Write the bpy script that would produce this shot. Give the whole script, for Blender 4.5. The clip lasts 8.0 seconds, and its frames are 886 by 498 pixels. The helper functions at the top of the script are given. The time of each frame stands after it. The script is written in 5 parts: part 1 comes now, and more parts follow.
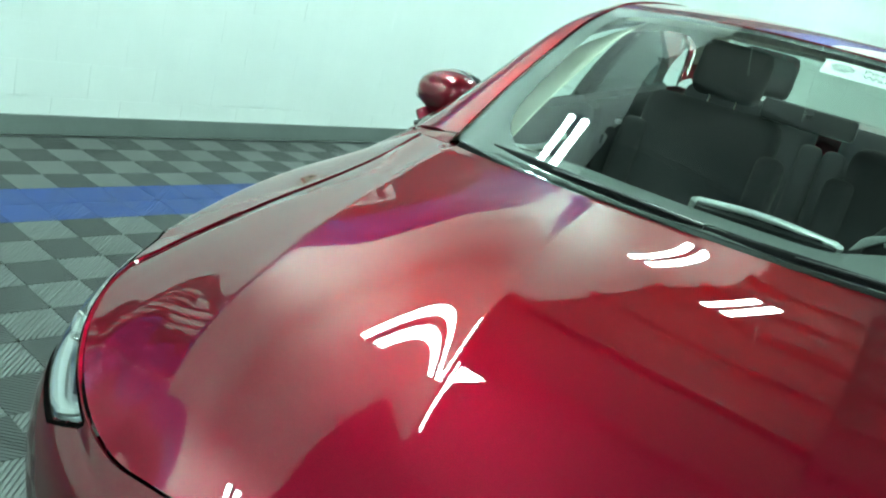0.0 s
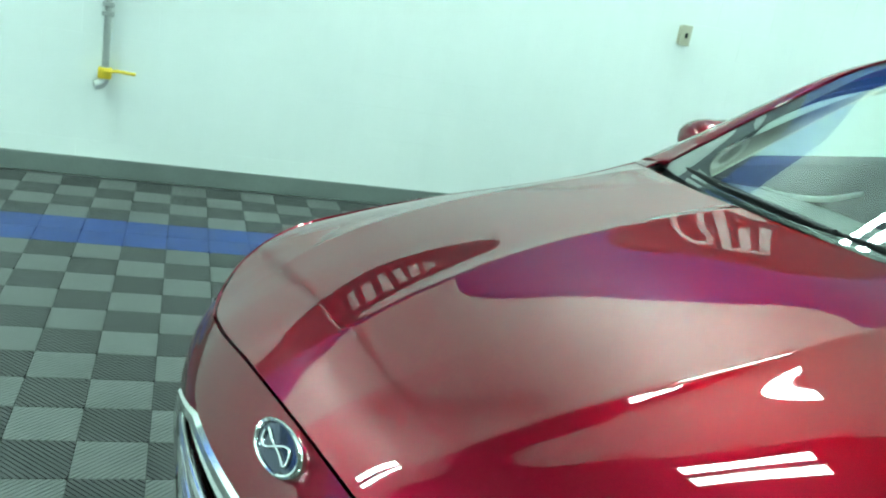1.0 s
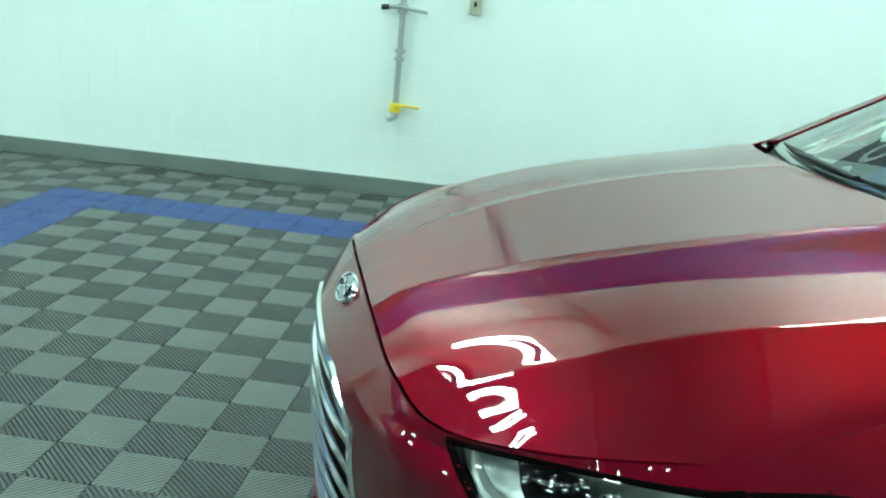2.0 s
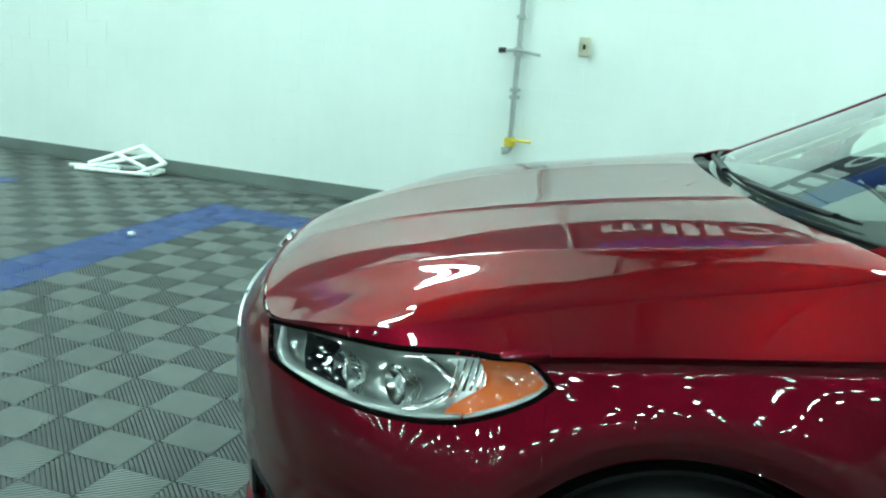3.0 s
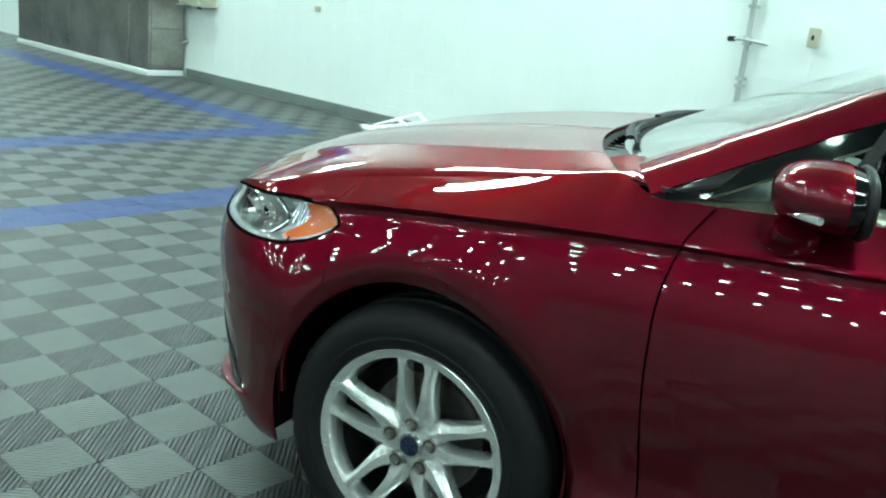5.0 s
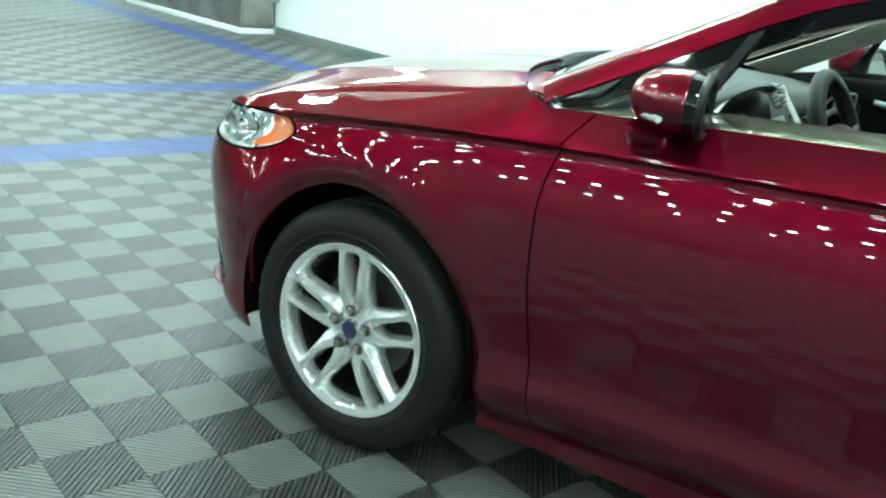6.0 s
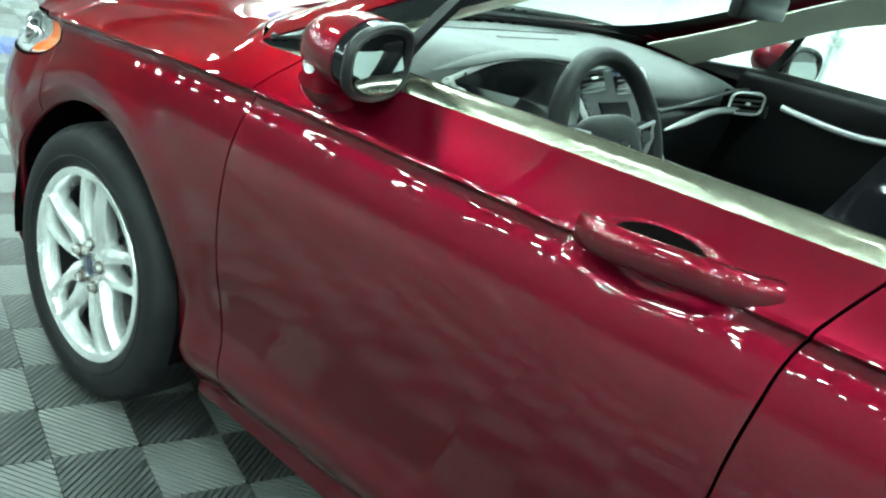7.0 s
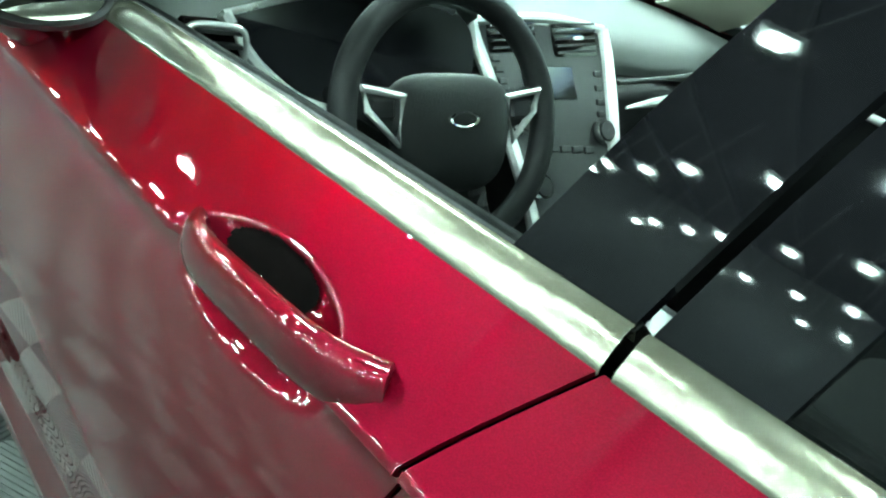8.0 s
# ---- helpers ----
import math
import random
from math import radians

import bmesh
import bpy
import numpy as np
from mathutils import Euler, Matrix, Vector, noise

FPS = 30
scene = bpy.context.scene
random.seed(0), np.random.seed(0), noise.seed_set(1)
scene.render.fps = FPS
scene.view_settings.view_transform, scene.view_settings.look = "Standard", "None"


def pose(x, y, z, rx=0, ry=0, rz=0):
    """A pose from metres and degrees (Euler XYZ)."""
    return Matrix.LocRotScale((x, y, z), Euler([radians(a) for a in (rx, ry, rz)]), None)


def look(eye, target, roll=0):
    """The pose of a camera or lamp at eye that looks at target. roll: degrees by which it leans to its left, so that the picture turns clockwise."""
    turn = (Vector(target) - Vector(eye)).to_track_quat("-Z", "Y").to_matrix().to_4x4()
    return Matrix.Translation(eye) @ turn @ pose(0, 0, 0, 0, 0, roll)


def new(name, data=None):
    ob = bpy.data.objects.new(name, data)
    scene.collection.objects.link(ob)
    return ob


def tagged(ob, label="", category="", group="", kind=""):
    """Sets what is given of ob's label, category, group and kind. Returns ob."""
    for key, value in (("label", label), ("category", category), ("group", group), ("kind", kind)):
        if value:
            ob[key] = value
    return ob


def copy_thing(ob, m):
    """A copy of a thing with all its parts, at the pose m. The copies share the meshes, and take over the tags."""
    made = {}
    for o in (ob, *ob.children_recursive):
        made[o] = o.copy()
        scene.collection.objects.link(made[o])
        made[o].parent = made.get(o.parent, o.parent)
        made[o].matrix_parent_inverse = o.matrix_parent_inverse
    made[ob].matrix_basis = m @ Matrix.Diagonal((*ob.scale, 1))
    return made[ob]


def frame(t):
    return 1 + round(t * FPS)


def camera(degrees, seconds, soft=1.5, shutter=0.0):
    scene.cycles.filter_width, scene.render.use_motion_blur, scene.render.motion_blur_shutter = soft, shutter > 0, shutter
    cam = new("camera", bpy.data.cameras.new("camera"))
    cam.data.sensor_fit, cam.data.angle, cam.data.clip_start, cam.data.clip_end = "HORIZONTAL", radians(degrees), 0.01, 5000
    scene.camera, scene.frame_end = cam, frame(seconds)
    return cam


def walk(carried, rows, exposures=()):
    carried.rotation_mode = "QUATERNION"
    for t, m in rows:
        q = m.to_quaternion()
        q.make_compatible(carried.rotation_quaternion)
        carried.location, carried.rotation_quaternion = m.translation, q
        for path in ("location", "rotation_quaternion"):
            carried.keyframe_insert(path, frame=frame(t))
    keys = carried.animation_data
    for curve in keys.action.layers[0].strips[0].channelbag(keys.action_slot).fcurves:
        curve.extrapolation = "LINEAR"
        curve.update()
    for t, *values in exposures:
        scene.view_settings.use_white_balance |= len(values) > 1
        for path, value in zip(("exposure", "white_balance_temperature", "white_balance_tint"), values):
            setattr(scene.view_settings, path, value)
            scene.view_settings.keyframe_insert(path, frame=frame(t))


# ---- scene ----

# ---------------------------------------------------------------- camera
LENS = 52.15
PATH = [
    (0, (0.144, -0.35, 1.402), (1.64, 0.833, 0.799), 14.60),
    (0.5, (0.340, -0.708, 1.386), (1.526, 0.807, 0.838), 11.49),
    (1, (0.580, -1.032, 1.366), (1.159, 0.798, 0.803), 9.86),
    (1.5, (0.778, -1.370, 1.343), (0.996, 0.538, 0.786), 7.33),
    (1.7, (0.856, -1.506, 1.346), (0.923, 0.414, 0.789), 6.94),
    (2.8, (1.681, -1.953, 1.332), (1.129, -0.090, 0.855), 3.38),
    (3, (1.811, -2.022, 1.329), (1.200, -0.176, 0.857), 4.65),
    (3.5, (2.140, -2.071, 1.329), (1.335, -0.308, 0.836), 5.01),
    (4, (2.467, -2.067, 1.324), (1.415, -0.441, 0.826), 2.79),
    (4.2, (2.569, -2.088, 1.305), (1.450, -0.505, 0.815), 3.03),
    (5.3, (3.215, -1.983, 1.322), (1.897, -0.590, 0.753), 6.83),
    (5.5, (3.293, -1.967, 1.289), (1.944, -0.610, 0.706), 7.03),
    (6, (3.556, -1.915, 1.279), (2.139, -0.650, 0.654), 6.21),
    (6.5, (3.762, -1.570, 1.313), (2.347, -0.337, 0.623), 7.00),
    (7, (3.811, -1.135, 1.333), (2.321, -0.027, 0.592), 13.54),
    (7.5, (3.732, -0.745, 1.326), (2.189, 0.257, 0.542), 13.41),
    (7.7, (3.686, -0.608, 1.292), (2.117, 0.362, 0.519), 14.41),
    (8, (3.680, -0.431, 1.306), (2.067, 0.390, 0.453), 14.24),
]
cam = camera(LENS, 8.0, soft=2.2)
walk(cam, [(t, look(eye, target, roll)) for t, eye, target, roll in PATH],
     exposures=[(0.0, 1.3, 6500, 10), (0.5, 1.22, 6500, 10), (1.0, 1.17, 6500, 10), (3.0, 1.14, 6500, 10), (4.2, 1.20, 6500, 10), (5.3, 1.40, 6650, 22), (6.0, 1.88, 6650, 22), (6.5, 2.32, 6650, 22), (7.0, 2.66, 6650, 20), (7.5, 2.85, 6650, 16), (8.0, 2.85, 6650, 16)])

# ---------------------------------------------------------------- light
TILE = 0.1905            # one square of the floor pattern
WALL_Y = 4.28            # the long white wall
CEIL_Z = 7.0
WORLD = bpy.data.worlds.new("world")
scene.world = WORLD
WORLD.use_nodes = True
WORLD.node_tree.nodes["Background"].inputs[0].default_value = (0.6, 0.75, 0.7, 1)
WORLD.node_tree.nodes["Background"].inputs[1].default_value = 0.02
LAMP_TINT = (0.64, 1.0, 0.91)
LAMP_POWER = 50.0

# ---------------------------------------------------------------- materials


class Nodes:
    """A node material with a few shortcuts."""

    def __init__(self, name, colour, rough=0.5, metal=0.0, **more):
        self.mat = bpy.data.materials.new(name)
        self.mat.use_nodes = True
        self.tree = self.mat.node_tree
        self.p = self.tree.nodes["Principled BSDF"]
        self.set("Base Color", (*colour, 1))
        self.set("Roughness", rough)
        self.set("Metallic", metal)
        for key, value in more.items():
            self.set(key.replace("_", " "), value)

    def set(self, key, value):
        self.p.inputs[key].default_value = value

    def add(self, kind, **values):
        node = self.tree.nodes.new(kind)
        for key, value in values.items():
            node.inputs[key.replace("_", " ")].default_value = value
        return node

    def link(self, a, b):
        self.tree.links.new(a, b)

    def coords(self, kind="Object", scale=(1, 1, 1)):
        tc = self.tree.nodes.new("ShaderNodeTexCoord")
        mp = self.tree.nodes.new("ShaderNodeMapping")
        mp.inputs["Scale"].default_value = scale
        self.link(tc.outputs[kind], mp.inputs["Vector"])
        return mp.outputs["Vector"]

    def noise(self, vec, scale, detail=4.0, rough=0.55):
        n = self.add("ShaderNodeTexNoise", Scale=scale, Detail=detail, Roughness=rough)
        self.link(vec, n.inputs["Vector"])
        return n.outputs["Fac"]

    def ramp(self, fac, stops):
        r = self.tree.nodes.new("ShaderNodeValToRGB")
        els = r.color_ramp.elements
        while len(els) < len(stops):
            els.new(0.5)
        for el, (pos, col) in zip(els, stops):
            el.position, el.color = pos, (*col, 1)
        self.link(fac, r.inputs["Fac"])
        return r.outputs["Color"]

    def mix(self, fac, a, b, mode="MIX"):
        m = self.tree.nodes.new("ShaderNodeMix")
        m.data_type, m.blend_type = "RGBA", mode
        for sock, val in ((m.inputs[0], fac), (m.inputs[6], a), (m.inputs[7], b)):
            if isinstance(val, bpy.types.NodeSocket):
                self.link(val, sock)
            else:
                sock.default_value = val
        return m.outputs[2]

    def maps(self, fac, lo, hi):
        m = self.add("ShaderNodeMapRange")
        self.link(fac, m.inputs["Value"])
        m.inputs["To Min"].default_value, m.inputs["To Max"].default_value = lo, hi
        return m.outputs["Result"]

    def bump(self, fac, strength=0.2, distance=0.01):
        b = self.add("ShaderNodeBump", Strength=strength, Distance=distance)
        self.link(fac, b.inputs["Height"])
        self.link(b.outputs["Normal"], self.p.inputs["Normal"])

    def to(self, sock, key):
        self.link(sock, self.p.inputs[key])


def worn(name, colour, rough=0.5, metal=0.0, scale=6.0, spread=0.18, grain=60.0, bump=0.1, rough_spread=0.1, **more):
    """A plain surface with blotches at one scale and fine grain at another."""
    n = Nodes(name, colour, rough, metal, **more)
    vec = n.coords("Object")
    big, fine = n.noise(vec, scale, 5), n.noise(vec, grain, 3)
    dark = tuple(c * (1 - spread) for c in colour)
    light = tuple(min(1, c * (1 + spread)) for c in colour)
    col = n.ramp(big, [(0.3, dark), (0.7, light)])
    col = n.mix(0.25, col, n.ramp(fine, [(0.3, dark), (0.7, light)]))
    n.to(col, "Base Color")
    n.to(n.maps(big, max(0.02, rough - rough_spread), min(1, rough + rough_spread)), "Roughness")
    if bump:
        n.bump(fine, bump, 0.004)
    return n.mat


def make_paint():
    """Deep red metallic paint under clear coat, with fine flake."""
    n = Nodes("red_paint", (0.20, 0.0032, 0.0137), 0.43, 0.90, Coat_Weight=1.0, Coat_Roughness=0.01, Coat_IOR=1.56, Specular_IOR_Level=0.0,
              Specular_Tint=(0.45, 0.03, 0.06, 1))
    vec = n.coords("Object")
    flake = n.noise(vec, 900, 2)
    n.to(n.ramp(flake, [(0.35, (0.146, 0.0021, 0.0118)), (0.65, (0.194, 0.0032, 0.0158))]), "Base Color")
    haze = n.noise(vec, 5.0, 5)
    n.to(n.maps(haze, 0.0, 0.006), "Coat Roughness")
    return n.mat


def make_pane(name, tint, gloss=0.09):
    """Thin sheet glass: see-through, with a mirror-like skin that grows with slant."""
    mat = bpy.data.materials.new(name)
    mat.use_nodes = True
    t = mat.node_tree
    t.nodes.remove(t.nodes["Principled BSDF"])
    clear = t.nodes.new("ShaderNodeBsdfTransparent")
    clear.inputs["Color"].default_value = (*tint, 1)
    shine = t.nodes.new("ShaderNodeBsdfGlossy")
    shine.inputs["Roughness"].default_value = 0.01
    shine.inputs["Color"].default_value = (1, 1, 1, 1)
    slant = t.nodes.new("ShaderNodeLayerWeight")
    slant.inputs["Blend"].default_value = 0.5
    steep = t.nodes.new("ShaderNodeMath")
    steep.operation = "POWER"
    steep.inputs[1].default_value = 4.2
    add = t.nodes.new("ShaderNodeMath")
    add.operation, add.use_clamp = "MULTIPLY_ADD", True
    add.inputs[1].default_value, add.inputs[2].default_value = 0.93, gloss
    t.links.new(slant.outputs["Facing"], steep.inputs[0])
    t.links.new(steep.outputs[0], add.inputs[0])
    mix = t.nodes.new("ShaderNodeMixShader")
    t.links.new(add.outputs[0], mix.inputs[0])
    t.links.new(clear.outputs[0], mix.inputs[1])
    t.links.new(shine.outputs[0], mix.inputs[2])
    t.links.new(mix.outputs[0], t.nodes["Material Output"].inputs["Surface"])
    return mat


def make_tile(name, low, high):
    n = Nodes(name, high, 0.42)
    vec = n.coords("Object")
    info = n.tree.nodes.new("ShaderNodeObjectInfo")
    shift = n.tree.nodes.new("ShaderNodeVectorMath")
    shift.operation = "ADD"
    wide = n.tree.nodes.new("ShaderNodeVectorMath")
    wide.operation = "SCALE"
    wide.inputs["Scale"].default_value = 37.0
    n.link(info.outputs["Location"], wide.inputs[0])
    n.link(vec, shift.inputs[0])
    n.link(wide.outputs[0], shift.inputs[1])
    dirt = n.noise(shift.outputs[0], 9.0, 5)
    fine = n.noise(shift.outputs[0], 140.0, 3)
    col = n.ramp(dirt, [(0.3, low), (0.75, high)])
    col = n.mix(0.2, col, n.ramp(fine, [(0.3, low), (0.7, high)]))
    hue = n.add("ShaderNodeHueSaturation")
    n.link(col, hue.inputs["Color"])
    n.link(n.maps(info.outputs["Random"], 0.9, 1.1), hue.inputs["Value"])
    n.to(hue.outputs["Color"], "Base Color")
    n.to(n.maps(dirt, 0.32, 0.55), "Roughness")
    n.bump(fine, 0.08, 0.002)
    return n.mat


def make_wall():
    """White gloss paint over block work: faint stains, scuffs and roller texture."""
    n = Nodes("white_wall_paint", (0.84, 0.87, 0.85), 0.45)
    geo = n.tree.nodes.new("ShaderNodeNewGeometry")
    vec = geo.outputs["Position"]
    tall = n.add("ShaderNodeMapping", Scale=(7, 7, 0.6))
    n.link(vec, tall.inputs["Vector"])
    stain = n.noise(vec, 0.9, 6, 0.6)
    roll = n.noise(vec, 55.0, 4)
    streak = n.noise(tall.outputs["Vector"], 1.4, 5)
    col = n.ramp(stain, [(0.25, (0.79, 0.83, 0.81)), (0.6, (0.85, 0.88, 0.86))])
    col = n.mix(n.maps(streak, 0.0, 0.35), col, (0.72, 0.75, 0.73, 1))
    n.to(col, "Base Color")
    n.bump(roll, 0.12, 0.004)
    return n.mat


PAINT = make_paint()
GLASS = make_pane("window_glass", (0.86, 0.95, 0.90), 0.06)
DARK_GLASS = make_pane("tinted_rear_glass", (0.16, 0.18, 0.175), 0.05)
LENS_GLASS = make_pane("lamp_lens", (0.95, 0.97, 0.97), 0.06)
AMBER = Nodes("amber_plastic", (0.88, 0.125, 0.006), 0.2, 0.0, Coat_Weight=0.6).mat
BELT = worn("satin_belt_metal", (0.36, 0.35, 0.275), 0.20, 0.95, 5, 0.04, 300, 0.02, 0.05)
CHROME = worn("bright_chrome", (0.86, 0.87, 0.86), 0.10, 1.0, 30, 0.04, bump=0.0, rough_spread=0.05)
ALLOY = worn("silver_alloy", (0.84, 0.85, 0.84), 0.25, 0.75, 25, 0.07, 200, 0.03, 0.07, Coat_Weight=0.5)
SATIN = worn("satin_silver_trim", (0.60, 0.62, 0.61), 0.30, 0.8, 20, 0.06, 200, 0.03, 0.06)
BLACK_GLOSS = worn("gloss_black", (0.004, 0.004, 0.005), 0.025, 0.0, 12, 0.3, 300, 0.0, 0.02, Coat_Weight=0.15)
BLACK_TRIM = worn("black_trim", (0.008, 0.008, 0.0085), 0.42, 0.0, 20, 0.3, 250, 0.1, Specular_IOR_Level=0.3)
# near-black without gloss: paints shade in hollows and gaps, also used for black seals
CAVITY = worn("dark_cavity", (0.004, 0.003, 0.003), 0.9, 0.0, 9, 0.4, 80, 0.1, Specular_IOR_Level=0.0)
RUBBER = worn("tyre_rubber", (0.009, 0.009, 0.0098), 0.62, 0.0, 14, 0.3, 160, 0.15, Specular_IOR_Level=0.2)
DASH = worn("soft_dash_plastic", (0.075, 0.084, 0.080), 0.60, 0.0, 8, 0.12, 420, 0.35)
DARK_PLASTIC = worn("charcoal_plastic", (0.012, 0.0125, 0.013), 0.45, 0.0, 12, 0.15, 380, 0.25, Specular_IOR_Level=0.25)
LINING = worn("black_door_lining", (0.0022, 0.0022, 0.0024), 0.7, 0.0, 10, 0.2, 400, 0.3, Specular_IOR_Level=0.06)
CLOTH = worn("charcoal_cloth", (0.018, 0.018, 0.019), 0.9, 0.0, 10, 0.25, 500, 0.5)
HEADLINER = worn("pale_headliner", (0.74, 0.73, 0.60), 0.9, 0.0, 6, 0.05, 400, 0.3)
LAMP_BOWL = worn("lamp_bowl_silver", (0.86, 0.87, 0.87), 0.36, 0.2, 20, 0.05, 200, 0.02, 0.06)
SCREEN = worn("dark_screen", (0.004, 0.004, 0.005), 0.12, 0.0, 20, 0.3, 300, 0.0, 0.03)
MIRROR = Nodes("mirror_glass", (0.24, 0.255, 0.26), 0.01, 1.0).mat
BLUE_BADGE = worn("blue_enamel", (0.008, 0.018, 0.06), 0.12, 0.2, 60, 0.2, 300, 0.0, 0.04, Coat_Weight=1.0)
DARK_STEEL = worn("dull_brake_steel", (0.12, 0.115, 0.11), 0.5, 0.8, 30, 0.3, 300, 0.1)
DISC = worn("brushed_steel", (0.42, 0.41, 0.40), 0.35, 1.0, 30, 0.2, 300, 0.1)
RUST = worn("brown_cast_iron", (0.10, 0.075, 0.06), 0.6, 0.6, 30, 0.3, 200, 0.3)
PAPER = worn("white_paper", (0.82, 0.82, 0.80), 0.7, 0.0, 8, 0.03, 200, 0.05)
INK = worn("grey_ink", (0.22, 0.25, 0.27), 0.7, 0.0, 60, 0.1, 200, 0.0)
TILE_LIGHT = make_tile("light_grey_tile", (0.100, 0.105, 0.100), (0.138, 0.143, 0.137))
TILE_DARK = make_tile("dark_grey_tile", (0.029, 0.0310, 0.0298), (0.042, 0.0445, 0.0428))
TILE_BLUE = make_tile("blue_tile", (0.014, 0.035, 0.15), (0.022, 0.055, 0.21))
UNDER = worn("dark_underfloor", (0.035, 0.037, 0.036), 0.8, 0.0, 5, 0.3, 80, 0.2)
WALL = make_wall()
SKIRTING = worn("grey_skirting", (0.16, 0.185, 0.175), 0.5, 0.0, 3, 0.15, 60, 0.15)
BAND_GREY = worn("charcoal_wall_band", (0.052, 0.056, 0.072), 0.5, 0.0, 2, 0.1, 60, 0.1)
BAND_BLUE = worn("blue_wall_band", (0.03, 0.07, 0.30), 0.45, 0.0, 2, 0.1, 60, 0.1)
GREY_WALL = worn("grey_hall_wall", (0.13, 0.14, 0.14), 0.6, 0.0, 1.5, 0.2, 50, 0.15)
LETTER = worn("white_letter_paint", (0.78, 0.80, 0.79), 0.5, 0.0, 2, 0.05, 60, 0.1)
CEILING = worn("dark_ceiling", (0.040, 0.039, 0.036), 0.8, 0.0, 1.2, 0.25, 30, 0.2)
STEEL = worn("galvanised_steel", (0.46, 0.48, 0.47), 0.42, 0.7, 12, 0.15, 150, 0.1)
YELLOW = worn("yellow_valve_paint", (0.75, 0.52, 0.03), 0.45, 0.0, 40, 0.15, 200, 0.1)
TAN = worn("tan_enamel", (0.50, 0.47, 0.36), 0.45, 0.0, 6, 0.1, 120, 0.1)
STAINLESS = worn("dull_stainless", (0.36, 0.34, 0.31), 0.33, 0.8, 2.2, 0.35, 30, 0.15, 0.12)
BAY_GLOW = Nodes("bay_lamp_glow", (1, 1, 1), 0.5, 0, Emission_Color=(*LAMP_TINT, 1), Emission_Strength=48.0).mat
JOIST = worn("dark_joist_paint", (0.05, 0.05, 0.048), 0.6, 0.0, 3, 0.2, 60, 0.15)
LAMP_GLOW = Nodes("lamp_glow", (1, 1, 1), 0.5, 0, Emission_Color=(*LAMP_TINT, 1), Emission_Strength=LAMP_POWER).mat

# ---------------------------------------------------------------- mesh helpers


def make_mesh(name, verts, faces, mat, smooth=True, sharp=None):
    me = bpy.data.meshes.new(name)
    me.from_pydata([tuple(map(float, v)) for v in verts], [], [tuple(map(int, f)) for f in faces])
    me.materials.append(mat)
    if smooth:
        me.polygons.foreach_set("use_smooth", [True] * len(me.polygons))
        if sharp is not None:
            me.set_sharp_from_angle(angle=radians(sharp))
    me.update()
    return me


def part(name, data, mat, parent, label="", smooth=True, sharp=35, at=None):
    """Links (verts, faces) or a bmesh as one mesh object under a thing or a part."""
    if isinstance(data, tuple):
        me = make_mesh(name, data[0], data[1], mat, smooth, sharp)
    else:
        me = bpy.data.meshes.new(name)
        data.to_mesh(me)
        data.free()
        me.materials.append(mat)
        if smooth:
            me.polygons.foreach_set("use_smooth", [True] * len(me.polygons))
            me.set_sharp_from_angle(angle=radians(sharp))
    ob = new(name, me)
    ob.parent = parent
    if at is not None:
        ob.matrix_basis = at
    if label:
        tagged(ob, label=label)
    return ob


def thing(name, label, category, group="", m=None, kind=""):
    ob = new(name)
    ob.empty_display_size = 0.1
    if m is not None:
        ob.matrix_basis = m
    return tagged(ob, label, category, group, kind)


def merge(*pieces):
    verts, faces = [], []
    for v, f in pieces:
        n = len(verts)
        verts += [tuple(p) for p in v]
        faces += [tuple(i + n for i in q) for q in f]
    return verts, faces


def sheet(P, flip=False, keep=None):
    """Quads over a grid of points; keep: a mask of the cells to leave in."""
    P = np.asarray(P, float)
    n, m = P.shape[:2]
    faces = []
    for i in range(n - 1):
        for j in range(m - 1):
            if keep is not None and not keep[i, j]:
                continue
            a, b, c, d = i * m + j, i * m + j + 1, (i + 1) * m + j + 1, (i + 1) * m + j
            faces.append((a, d, c, b) if flip else (a, b, c, d))
    return P.reshape(-1, 3), faces


def normals(P):
    du = np.gradient(P, axis=0)
    dv = np.gradient(P, axis=1)
    n = np.cross(dv, du)
    return n / (np.linalg.norm(n, axis=-1, keepdims=True) + 1e-12)


def shell(P, thick, flip=False, keep=None):
    """A grid with thickness behind it, closed round its edge."""
    P = np.asarray(P, float)
    n, m = P.shape[:2]
    N = normals(P) * (1 if flip else -1)
    v, f = sheet(P, flip, keep)
    w, g = sheet(P - N * thick, not flip, keep)
    k = n * m
    faces = f + [tuple(i + k for i in q) for q in g]
    edge = {}
    for q in f:
        for a, b in zip(q, q[1:] + q[:1]):
            edge[(a, b)] = edge.get((a, b), 0) + 1
    for a, b in list(edge):
        if (b, a) not in edge:
            faces.append((b, a, a + k, b + k))
    return np.concatenate([v, w]), faces


def mirrored(data):
    v, f = data
    v = np.array(v, float) * (1, -1, 1)
    return v, [tuple(reversed(q)) for q in f]


def box(x0, x1, y0, y1, z0, z1, bevel=0.0, segments=2):
    bm = bmesh.new()
    bmesh.ops.create_cube(bm, size=1)
    bmesh.ops.scale(bm, vec=(x1 - x0, y1 - y0, z1 - z0), verts=bm.verts)
    bmesh.ops.translate(bm, vec=((x0 + x1) / 2, (y0 + y1) / 2, (z0 + z1) / 2), verts=bm.verts)
    if bevel:
        bmesh.ops.bevel(bm, geom=bm.edges[:], offset=bevel, segments=segments, affect="EDGES", profile=0.6)
    return bm


def data_of(bm):
    bm.verts.index_update()
    out = [tuple(v.co) for v in bm.verts], [tuple(v.index for v in f.verts) for f in bm.faces]
    bm.free()
    return out


